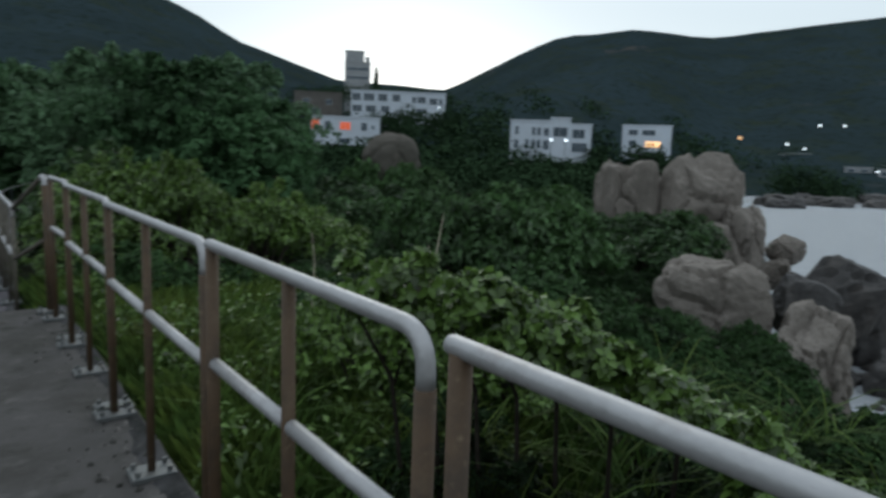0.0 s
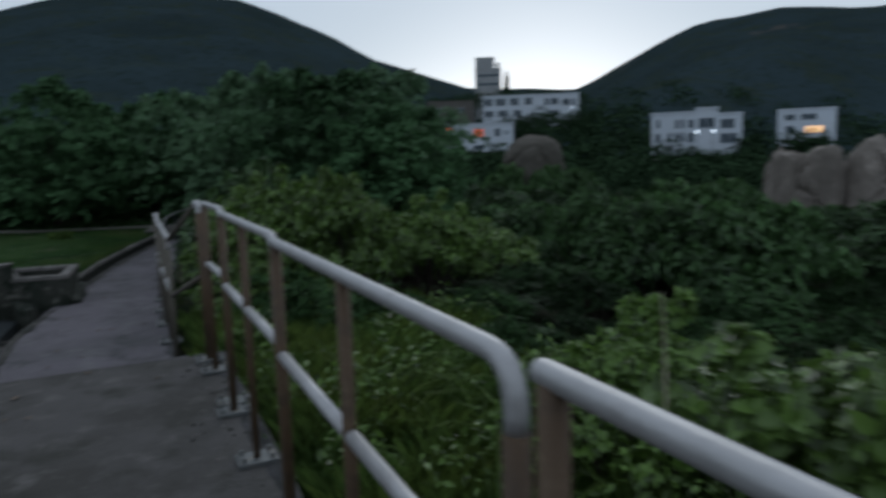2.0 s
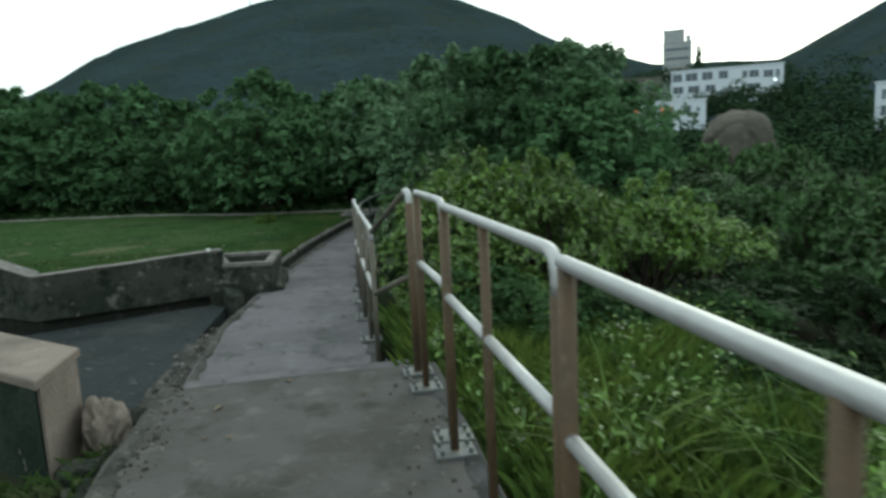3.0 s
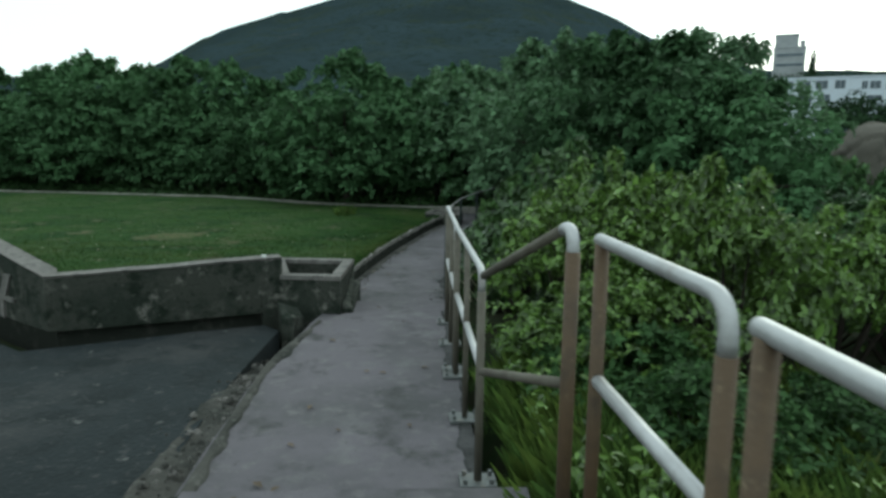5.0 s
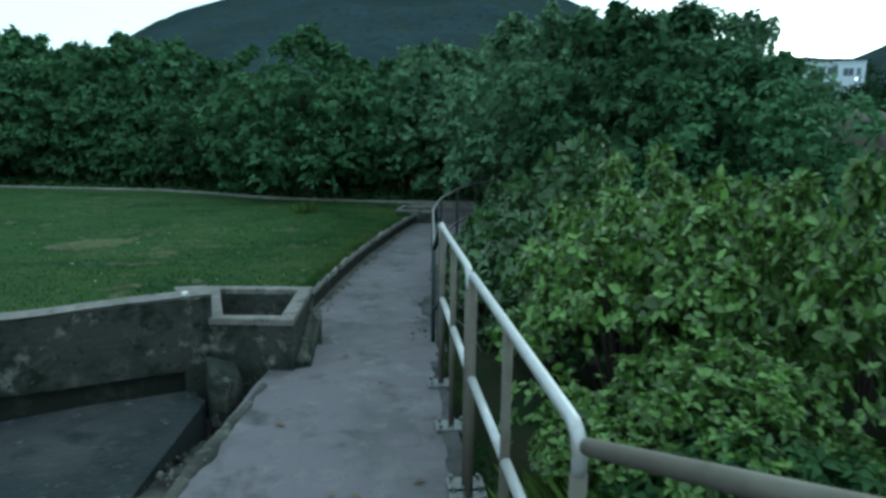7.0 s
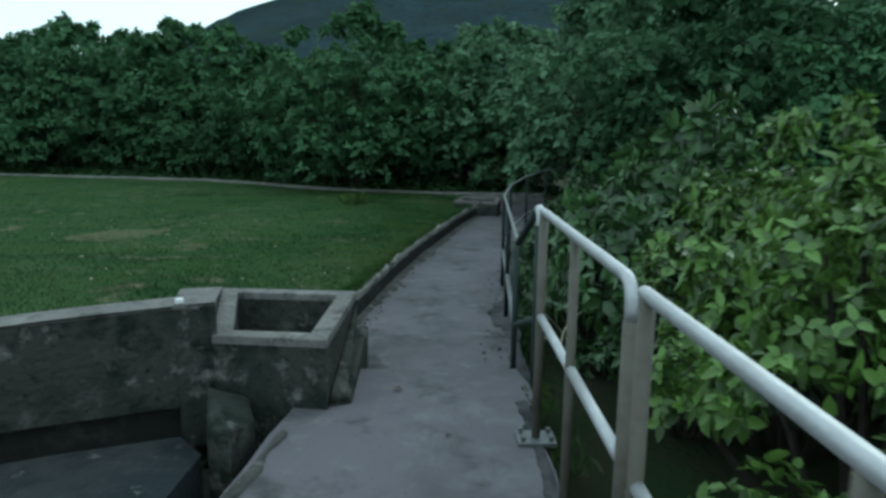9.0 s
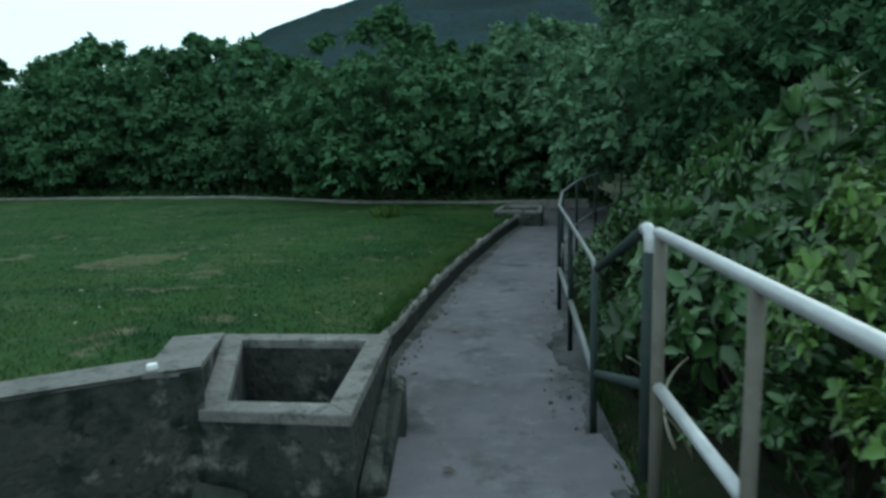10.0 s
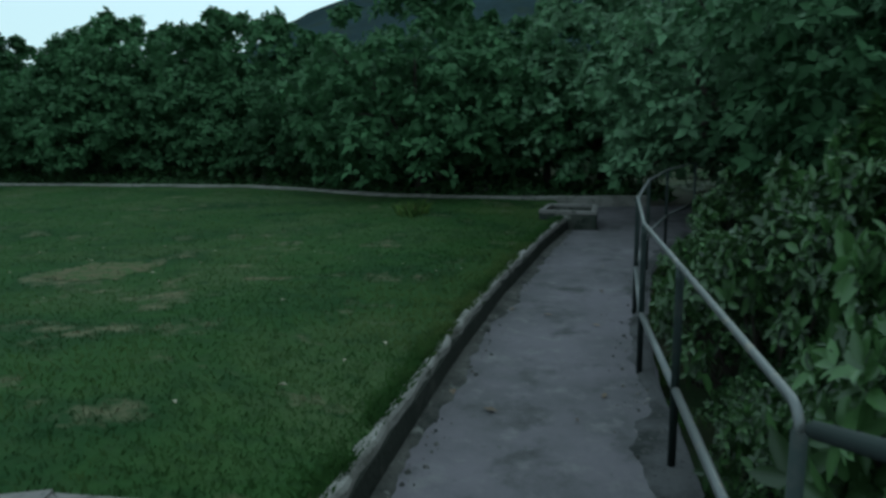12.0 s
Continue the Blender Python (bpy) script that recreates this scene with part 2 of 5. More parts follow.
def part(name, bm, mat, parent=None, label="", smooth=False):
    me = bpy.data.meshes.new(name)
    bm.to_mesh(me)
    bm.free()
    me.materials.append(mat)
    if smooth:
        me.polygons.foreach_set("use_smooth", [True] * len(me.polygons))
    ob = new(name, me)
    ob.parent = parent
    return tagged(ob, label)


def mesh_part(name, verts, faces, mat, parent=None, label="", smooth=False):
    me = bpy.data.meshes.new(name)
    me.from_pydata([tuple(v) for v in verts], [], [tuple(f) for f in faces])
    me.update()
    me.materials.append(mat)
    if smooth:
        me.polygons.foreach_set("use_smooth", [True] * len(me.polygons))
    ob = new(name, me)
    ob.parent = parent
    return tagged(ob, label)


def box(x0, y0, z0, x1, y1, z1, bevel=0.0, bm=None):
    bm = bm or bmesh.new()
    r = bmesh.ops.create_cube(bm, size=1.0, matrix=Matrix.LocRotScale(((x0 + x1) / 2, (y0 + y1) / 2, (z0 + z1) / 2), None, (x1 - x0, y1 - y0, z1 - z0)))
    if bevel:
        es = list({e for v in r["verts"] for e in v.link_edges})
        bmesh.ops.bevel(bm, geom=es, offset=bevel, segments=2, affect="EDGES", profile=0.5)
    return bm


def prism(poly, z0, z1, bm=None, bevel=0.0):
    """Upright prism on a polygon; z1 may be a list with one height per corner."""
    bm = bm or bmesh.new()
    tops = z1 if isinstance(z1, (list, tuple)) else [z1] * len(poly)
    lo = [bm.verts.new((x, y, z0)) for x, y in poly]
    hi = [bm.verts.new((x, y, z)) for (x, y), z in zip(poly, tops)]
    n = len(poly)
    for i in range(n):
        bm.faces.new((lo[i], lo[(i + 1) % n], hi[(i + 1) % n], hi[i]))
    top = bm.faces.new(hi)
    bm.faces.new(lo[::-1])
    bmesh.ops.recalc_face_normals(bm, faces=bm.faces)
    if bevel:
        bmesh.ops.bevel(bm, geom=list(top.edges), offset=bevel, segments=2, affect="EDGES", profile=0.5)
    return bm


def tube(points, radius, sides=12, bm=None, cap=True):
    """Round tube along a polyline; radius may be a list."""
    bm = bm or bmesh.new()
    pts = [Vector(p) for p in points]
    rad = radius if isinstance(radius, (list, tuple)) else [radius] * len(pts)
    rings, side = [], None
    for i, p in enumerate(pts):
        d = (pts[min(i + 1, len(pts) - 1)] - pts[max(i - 1, 0)]).normalized()
        if side is None:
            side = d.orthogonal().normalized()
        side = (side - d * side.dot(d)).normalized()
        up = d.cross(side)
        rings.append([bm.verts.new(p + (side * math.cos(a) + up * math.sin(a)) * rad[i]) for a in [math.tau * k / sides for k in range(sides)]])
    for a, b in zip(rings, rings[1:]):
        for k in range(sides):
            bm.faces.new((a[k], a[(k + 1) % sides], b[(k + 1) % sides], b[k]))
    if cap:
        bm.faces.new(rings[0][::-1])
        bm.faces.new(rings[-1])
    bmesh.ops.recalc_face_normals(bm, faces=bm.faces)
    return bm


def bend(a, corner, b, r, steps=6):
    """Rounded corner between a, corner and b."""
    a, c, b = Vector(a), Vector(corner), Vector(b)
    p, q = c + (a - c).normalized() * r, c + (b - c).normalized() * r
    return [p * (1 - t) ** 2 + c * 2 * t * (1 - t) + q * t * t for t in [i / steps for i in range(steps + 1)]]


# ---- lie of the land ----
SEA = -7.0
CURB = ((11.9, -1.0), (12.55, -0.91), (13.27, -0.80), (14.54, -0.59), (16.1, -0.28), (18.34, 0.26), (19.6, 0.62), (20.2, 0.8))
EDGE = ((11.3, 0.36), (12.13, 0.40), (13.08, 0.48), (14.15, 0.57), (14.75, 0.66), (15.96, 0.90), (17.11, 1.20), (18.15, 1.60), (19.52, 2.28), (21.0, 3.0))
FAR = ((-30.0, 30.0), (-13.3, 27.0), (-9.9, 26.3), (-6.0, 25.5), (-2.3, 23.2), (-0.1, 22.5), (2.0, 22.4), (6.0, 22.4))
SKYLINE = ((-60, 3.0), (-35, 3.2), (-20.4, 5.2), (-17, 7.7), (-12.7, 9.3), (-8.3, 10.75), (-3.8, 12.2), (0.8, 12.9), (8.7, 12.9), (12.4, 11.6), (16, 10.2), (19.2, 8.3), (23.5, 7.0), (27.2, 5.8), (36.2, 5.4),
           (41.3, 7.9), (45.5, 9.9), (51.4, 10.45), (56.5, 9.8), (62.3, 10.1), (69, 10.65), (73, 10.35), (79, 10.5), (95, 9.5), (115, 6.0), (135, 2.5), (180, 2.0))


def curve(table, t):
    return float(np.interp(t, [a for a, b in table], [b for a, b in table]))


def curb_x(y):
    return curve(CURB, y)


def edge_x(y):
    return curve(EDGE, y)


def ease(a, b, t):
    t = min(1.0, max(0.0, (t - a) / (b - a)))
    return t * t * (3 - 2 * t)


def land(x, y):
    """Height of the natural ground."""
    dx, dy = x, y - 1.0
    r, az = math.hypot(dx, dy), math.degrees(math.atan2(dx, dy))
    bumpy = noise.noise((x * 0.35, y * 0.35, 3.0)) * 0.18 * ease(2, 8, r)
    z = -0.75
    rx = x - max(0.45, edge_x(y) if y > 11.3 else 0.45)
    if rx > 0:
        z = -0.55 + (0.28 - 0.32 * ease(10.5, 12.5, y)) * ease(0.0, 0.5, rx) - 0.10 * min(rx, 10) - 0.02 * max(0, rx - 10)
    # falls to the sea east of the headland
    shore = max(24.0, 46 - 2.0 * max(0, az - 62)) if az > 62 else 46 + (62 - az) * 9
    fall = ease(12 - 8 * ease(62, 72, az), shore, r) * ease(46, 62, az) * (1 - ease(120, 160, az))
    z = z * (1 - fall) + (SEA - 1.6) * fall
    if az < 50 and r > 30:
        z += ease(30, 100, r) * 1.6 * (1 - ease(44, 50, az))
    z += bumpy
    el = curve(SKYLINE, az)
    ridge = 700.0
    top = 1.4 + ridge * math.tan(radians(el))
    start = 115.0 + 85.0 * ease(48, 62, az) + 240 * ease(70, 80, az)
    if r > start:
        k = min(1.0, (r - start) / (ridge - start))
        rough = noise.fractal((x * 0.012, y * 0.012, 0.0), 1.0, 2.0, 5) * 9 * ease(0, 0.3, k) * (1 - 0.75 * ease(0.75, 1.0, k))
        z = z + (top - z) * k ** 1.05 + rough
        if r > ridge:
            z = top - (r - ridge) * 0.25 + noise.noise((az * 0.7, 0, 0)) * 1.5
    return max(z, SEA - 6)


def ground_sheet():
    radii = [0.0] + [0.6 * 1.062 ** i for i in range(145)]
    radii = [r for r in radii if r < 3200] + [3200.0]
    azs = [i * 1.5 for i in range(240)]
    verts, faces = [(0.0, 1.0, land(0, 1))], []
    for r in radii[1:]:
        for a in azs:
            x, y = r * math.sin(radians(a)), 1.0 + r * math.cos(radians(a))
            verts.append((x, y, land(x, y)))
    n = len(azs)
    for k in range(n):
        faces.append((0, 1 + (k + 1) % n, 1 + k))
    for i in range(len(radii) - 2):
        a, b = 1 + i * n, 1 + (i + 1) * n
        for k in range(n):
            faces.append((a + k, a + (k + 1) % n, b + (k + 1) % n, b + k))
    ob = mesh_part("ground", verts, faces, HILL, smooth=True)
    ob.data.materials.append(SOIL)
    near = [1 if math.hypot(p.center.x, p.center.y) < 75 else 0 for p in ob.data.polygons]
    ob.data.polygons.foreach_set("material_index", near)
    tagged(ob, "dark soil and scrub-covered hillsides round the bay", "ground", kind="structure")


ground_sheet()

bm = bmesh.new()
bmesh.ops.create_circle(bm, cap_ends=True, cap_tris=True, segments=96, radius=3150)
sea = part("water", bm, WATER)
sea.location = (0, 1, SEA)
tagged(sea, "calm sea, the pale dusk sky's reflection partly put into its colour", "sea", kind="structure")


# ---- path, steps and lawn ----
def strip(name, left, right, ys, z, depth, mat, label, category="path", wave=0.02):
    """Cast slab between two side lines, with a worn, uneven edge and a slightly uneven top."""
    bm = bmesh.new()
    rows = []
    cols = 9
    for y in ys:
        xl, xr = left(y), right(y)
        row = []
        for c in range(cols):
            u = c / (cols - 1)
            x = xl + (xr - xl) * u
            if c in (0, cols - 1):
                x += noise.noise((x * 3, y * 3.1, z)) * wave
            row.append(bm.verts.new((x, y, z + noise.noise((x * 1.7, y * 1.7, 7)) * 0.008)))
        rows.append(row)
    for a, b in zip(rows, rows[1:]):
        for c in range(cols - 1):
            bm.faces.new((a[c], a[c + 1], b[c + 1], b[c]))
    out = bmesh.ops.extrude_face_region(bm, geom=list(bm.faces))
    low = [g for g in out["geom"] if isinstance(g, bmesh.types.BMVert)]
    for v in low:
        v.co.z = z - depth
    bmesh.ops.recalc_face_normals(bm, faces=bm.faces)
    ob = part(name, bm, mat)
    return tagged(ob, label, category, kind="structure")


def span(a, b, step=0.12):
    n = max(2, int((b - a) / step) + 1)
    return [a + (b - a) * i / (n - 1) for i in range(n)]


strip("pavement", lambda y: -1.06 + 0.02 * math.sin(y), lambda y: 0.62, span(-4.0, 6.62), 0.0, 0.5, PATH_NEAR, "worn grey concrete footpath beside the railing")
strip("pavement_step_1", lambda y: -1.02, lambda y: 0.50, span(6.625, 7.15), -0.135, 0.4, PATH, "shallow worn concrete step in the footpath")
strip("pavement_2", lambda y: curve(((7.1, -1.13), (9.0, -1.12), (10.9, -0.88)), y), lambda y: 0.34, span(7.155, 10.86), -0.27, 0.5, PATH, "worn grey concrete footpath beside the drain")
strip("pavement_step_2", lambda y: curve(((10.8, -0.70), (11.4, -0.72)), y), lambda y: 0.38, span(10.87, 11.40), -0.285, 0.4, PATH, "concrete landing with a broken front edge", wave=0.05)
strip("pavement_3", lambda y: curb_x(y) + 0.05, lambda y: edge_x(y) + 0.10, span(11.41, 19.7), -0.45, 0.4, PATH, "cracked grey concrete footpath curving along the lawn", wave=0.04)
strip("pavement_4", lambda y: curve(((19.7, 1.12), (22.4, 1.3)), y), lambda y: edge_x(y) + 0.1, span(19.71, 22.3), -0.452, 0.4, PATH, "grey concrete footpath past the far catch pit")

# apron and drain on the other side of the path
tagged(part("apron", prism([(-1.30, 6.5), (-1.32, 9.0), (-1.24, 10.42), (-1.40, 10.60), (-1.93, 10.41), (-2.40, 10.17), (-3.22, 9.80), (-6.75, 12.6), (-7.8, 10.5), (-4.4, 8.2), (-2.4, 6.9)][::-1], -0.8, -0.335), APRON), "damp dark concrete apron with pale stains", "slab", kind="structure")
tagged(part("gutter_floor", prism([(-1.38, 10.5), (-1.36, 10.95), (-3.15, 10.3), (-6.6, 13.05), (-7.1, 12.6), (-3.2, 9.6)], -0.9, -0.60), SOIL), "dark silted gutter along the foot of the wall", "gutter", kind="structure")
DRAIN = ((4.0, -0.15), (6.4, -0.20), (7.2, -0.29), (8.9, -0.335), (9.5, -0.38), (10.0, -0.50), (10.4, -0.60), (10.8, -0.62))
verts, faces = [], []
for i, y in enumerate(span(4.0, 10.8, 0.06)):
    for j in range(13):
        x = -1.38 + 0.54 * j / 12
        verts.append((x, y, curve(DRAIN, y) + 0.05 * noise.noise((x * 5, y * 3, 2)) + 0.02 * noise.noise((x * 17, y * 17, 2)) - 0.015 * math.sin(math.pi * j / 12)))
        if i and j:
            k = len(verts) - 1
            faces.append((k - 14, k - 13, k, k - 1))
tagged(mesh_part("drain_floor", verts, faces, SILT, smooth=True), "silted stony floor of a narrow open drain", "drain", kind="structure")
tagged(part("verge", prism([(-1.30, 6.45), (-1.06, 6.3), (-1.06, -4.0), (-6.0, -4.0), (-6.0, 6.0), (-2.3, 6.5)], -0.8, -0.16), SOIL), "bare dark soil beside the path", "soil", kind="structure")


def front_y(x):
    if x < -3.2:
        return 10.3 + (-3.2 - x) * 0.79
    if x < -1.56:
        return 10.3 + (x + 3.2) / 1.78 * 0.68 + 0.1
    if x < -0.98:
        return 11.84
    return float(np.interp(x, [b for a, b in CURB], [a for a, b in CURB]))


def far_y(x):
    return curve(FAR, x)


def lawn_z(x, y):
    high = 1 - ease(10.5, 17.5, y + 0.25 * max(0.0, -x - 3))
    return -0.33 + 0.06 * high + 0.36 * high * (1 - ease(-2.2, -0.9, x)) + noise.noise((x * 0.5, y * 0.5, 1)) * 0.035 + noise.noise((x * 2, y * 2, 1)) * 0.012


def lawn():
    nx, ny = 110, 60
    verts, faces = [], []
    for i in range(nx + 1):
        x = -24 + 24.75 * (i / nx) ** 0.6
        y0, y1 = front_y(x), far_y(x)
        y0 = min(y0, y1 - 0.05)
        for j in range(ny + 1):
            y = y0 + (y1 - y0) * (j / ny) ** 1.4
            verts.append((x, y, lawn_z(x, y)))
    for i in range(nx):
        for j in range(ny):
            a = i * (ny + 1) + j
            faces.append((a, a + ny + 1, a + ny + 2, a + 1))
    tagged(mesh_part("lawn", verts, faces, TURF, smooth=True), "short green lawn with worn patches", "lawn", kind="structure")


lawn()

# concrete kerb between lawn and path, and the pale strip along the far edge
bm = bmesh.new()
prev = None
for y in span(11.9, 19.75, 0.16):
    x, j = curb_x(y), noise.noise((y * 2.3, 0, 5)) * 0.018
    top = -0.262 + noise.noise((y * 3.1, 4, 0)) * 0.02
    ring = [bm.verts.new(p) for p in ((x - 0.02, y, top - 0.03), (x + 0.03 + j * 1.6, y, top - 0.06), (x + 0.045, y, -0.6))]
    if prev:
        for a in range(2):
            bm.faces.new((prev[a], prev[a + 1], ring[a + 1], ring[a]))
    prev = ring
bmesh.ops.recalc_face_normals(bm, faces=bm.faces)
# Side coloured near black, below the paler top piece
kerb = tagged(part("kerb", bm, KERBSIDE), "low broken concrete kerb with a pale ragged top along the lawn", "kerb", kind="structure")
bm = bmesh.new()
prev = None
for y in span(11.9, 19.75, 0.07):
    x = curb_x(y)
    j, k = noise.noise((y * 5.3, 0, 5)) * 0.022, noise.noise((y * 6.1, 9, 5)) * 0.03
    top = -0.250 + noise.noise((y * 3.1, 4, 0)) * 0.018
    ring = [bm.verts.new(p) for p in ((x - 0.045 + k * 1.2, y, top - 0.07), (x - 0.04 + k * 1.2, y, top - 0.012), (x - 0.02 + k * 0.5, y, top + 0.004 + j * 0.6), (x + 0.012 + j * 1.6, y, top - 0.002 + k * 0.3), (x + 0.022 + j * 1.8, y, top - 0.022), (x + 0.02 + j, y, top - 0.07))]
    if prev:
        for a in range(5):
            bm.faces.new((prev[a], prev[a + 1], ring[a + 1], ring[a]))
    prev = ring
bmesh.ops.recalc_face_normals(bm, faces=bm.faces)
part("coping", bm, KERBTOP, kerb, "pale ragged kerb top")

bm = bmesh.new()
prev = None
for i in range(80):
    x = -24 + 26.4 * i / 79
    y = far_y(x)
    ring = [bm.verts.new(p) for p in ((x, y - 0.03, -0.6), (x, y - 0.02, -0.30), (x, y + 0.20, -0.29), (x, y + 0.24, -0.6))]
    if prev:
        for a in range(3):
            bm.faces.new((prev[a], prev[a + 1], ring[a + 1], ring[a]))
    prev = ring
bmesh.ops.recalc_face_normals(bm, faces=bm.faces)
tagged(part("kerb_2", bm, KERBTOP), "pale concrete strip along the far side of the lawn", "kerb", kind="structure")


def wall_run(name, points, thick, z0, tops, label):
    """Low retaining wall along a polyline with a paler worn top."""
    w = thing(name, label=label, category="wall", kind="structure")
    bm, cm = bmesh.new(), bmesh.new()
    for b_, inset, dz in ((bm, 0.0, 0.0), (cm, 0.012, 1.0)):
        prev = None
        n = len(points)
        dense = []
        for (p, q, za, zb) in zip(points, points[1:], tops, tops[1:]):
            k = max(2, int(math.dist(p, q) / 0.15))
            for s in range(k):
                u = s / k
                dense.append((p[0] + (q[0] - p[0]) * u, p[1] + (q[1] - p[1]) * u, za + (zb - za) * u))
        dense.append((*points[-1], tops[-1]))
        if dz:
            span_pts = dense
        for i, (x, y, z) in enumerate(dense):
            a, c = dense[max(0, i - 1)], dense[min(len(dense) - 1, i + 1)]
            d = Vector((c[0] - a[0], c[1] - a[1], 0)).normalized()
            s = Vector((-d.y, d.x, 0))
            j = noise.noise((x * 2, y * 2, 2)) * 0.012
            if dz:
                prof = ((-0.012, z - 0.05 + j), (-0.012, z + 0.005 + j), (0.012, z + 0.02 + j), (thick - 0.012, z + 0.02 + j), (thick + 0.01, z + 0.0 + j), (thick + 0.01, z - 0.05))
            else:
                prof = ((-0.012 + j, -0.27 + j), (0.0 + j, z - 0.04), (0.0, z), (thick, z), (thick, -0.27))
            ring = [b_.verts.new((x + s.x * o, y + s.y * o, h)) for o, h in prof]
            if prev:
                for k in range(len(prof) - 1):
                    b_.faces.new((prev[k], prev[k + 1], ring[k + 1], ring[k]))
            else:
                b_.faces.new(ring)
            prev = ring
        b_.faces.new(prev[::-1])
        bmesh.ops.recalc_face_normals(b_, faces=b_.faces)
    part("body", bm, OLD, w)
    fm = bmesh.new()
    prev = None
    for i, (x, y, z) in enumerate(span_pts):
        a, c = span_pts[max(0, i - 1)], span_pts[min(len(span_pts) - 1, i + 1)]
        d = Vector((c[0] - a[0], c[1] - a[1], 0)).normalized()
        s = Vector((-d.y, d.x, 0))
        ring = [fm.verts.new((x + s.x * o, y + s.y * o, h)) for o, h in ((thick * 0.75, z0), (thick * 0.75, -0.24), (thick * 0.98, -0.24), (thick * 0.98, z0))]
        if prev:
            for k in range(3):
                fm.faces.new((prev[k], prev[k + 1], ring[k + 1], ring[k]))
        prev = ring
    bmesh.ops.recalc_face_normals(fm, faces=fm.faces)
    # The gap's shade is put into this near-black colour
    part("footing", fm, KERBSIDE, w, "recessed footing, coloured black for the shade in the gap")
    part("coping", cm, COPING, w, "pale worn concrete top")
    return w


low_wall = wall_run("wall_low", [(-9.0, 14.9), (-6.6, 12.85), (-4.65, 11.3), (-3.15, 10.12), (-2.2, 10.5), (-1.28, 10.86)][::-1], -0.17, -0.8, [0.95, 0.80, 0.50, 0.20, 0.23, 0.26][::-1], "low stained concrete retaining wall in front of the lawn")


def wall_mark(u0, u1, z0, z1, lean=0.0):
    """Pale cement smear on the left stretch of the low wall."""
    a, b = Vector((-3.15, 10.12, 0)), Vector((-4.65, 11.3, 0))
    out = Vector((-0.618, -0.786, 0))
    bm = bmesh.new()
    p = [a.lerp(b, u0) + Vector((0, 0, z0)), a.lerp(b, u1) + Vector((0, 0, z0)), a.lerp(b, u1 + lean) + Vector((0, 0, z1)), a.lerp(b, u0 + lean) + Vector((0, 0, z1))]
    back, front = [bm.verts.new(q - out * 0.02) for q in p], [bm.verts.new(q + out * 0.014) for q in p]
    bm.faces.new(front)
    for k in range(4):
        bm.faces.new((back[k], back[(k + 1) % 4], front[(k + 1) % 4], front[k]))
    bmesh.ops.recalc_face_normals(bm, faces=bm.faces)
    part("cement_smear", bm, COPING, low_wall, "pale cement smear")


wall_mark(0.31, 0.56, -0.095, -0.05)
wall_mark(0.43, 0.475, -0.262, -0.096)
wall_mark(0.40, 0.47, -0.049, 0.16, -0.07)


def catch_pit(name, corners, z0, z1, t, label, floor_z=-0.55):
    """Open concrete box: four walls of thickness t round a hollow, with a rim of their own."""
    ob = thing(name, label=label, category="catch pit", group="catch pits on the drain")
    c = [Vector((*p, 0)) for p in corners]
    mid = sum(c, Vector()) / 4
    inner = []
    for i in range(4):
        a, b, d = c[i - 1], c[i], c[(i + 1) % 4]
        e1, e2 = (a - b).normalized(), (d - b).normalized()
        inner.append(b + (e1 + e2) * t)
    for i in range(4):
        j = (i + 1) % 4
        quad = [(c[i].x, c[i].y), (c[j].x, c[j].y), (inner[j].x, inner[j].y), (inner[i].x, inner[i].y)]
        part("side", prism(quad, z0, z1 - 0.03), OLD, ob)
        big = [((p[0] - mid.x) * (1.012 if k < 2 else 0.99) + mid.x, (p[1] - mid.y) * (1.012 if k < 2 else 0.99) + mid.y) for k, p in enumerate(quad)]
        part("rim", prism(big, z1 - 0.03, z1 + 0.015, bevel=0.006), COPING, ob, "pale concrete rim")
    part("floor", prism([(p.x, p.y) for p in inner], z0, floor_z), APRON, ob, "dark pit floor")
    return ob


catch_pit("catch_pit", [(-1.30, 10.85), (-0.71, 10.78), (-0.665, 11.79), (-1.55, 11.86)], -0.62, 0.09, 0.10, "open concrete catch pit with stained sides beside the path")
catch_pit("catch_pit", [(0.30, 19.95), (1.08, 19.68), (1.22, 20.52), (0.50, 20.7)], -0.62, -0.20, 0.07, "low dark concrete catch pit at the lawn's far corner", -0.5)

# broken stub that joins the pit to the kerb
bm = prism([(-0.70, 10.82), (-0.60, 10.86), (-0.60, 11.9), (-0.85, 12.2), (-1.0, 12.05), (-0.67, 11.75)], -0.6, [-0.20, -0.24, -0.16, -0.2, -0.05, 0.04], bevel=0.02)
tagged(part("kerb_3", bm, OLD), "broken stained concrete fillet between catch pit and path", "kerb", kind="structure")
bm = prism([(-1.46, 10.78), (-1.31, 10.87), (-1.56, 11.86), (-1.80, 11.80)], -0.5, [0.255, 0.235, 0.085, 0.085])
corner = tagged(part("wall_corner", bm, OLD), "sloping stained concrete corner joining wall and catch pit", "wall", kind="structure")
cap = bmesh.new()
lo = [cap.verts.new(v) for v in ((-1.47, 10.77, 0.26), (-1.30, 10.86, 0.24), (-1.555, 11.87, 0.09), (-1.81, 11.81, 0.09))]
hi = [cap.verts.new(v.co + Vector((0, 0, 0.02))) for v in lo]
for k in range(4):
    cap.faces.new((lo[k], lo[(k + 1) % 4], hi[(k + 1) % 4], hi[k]))
cap.faces.new(hi)
cap.faces.new(lo[::-1])
bmesh.ops.recalc_face_normals(cap, faces=cap.faces)
part("coping", cap, COPING, corner, "pale worn concrete top")
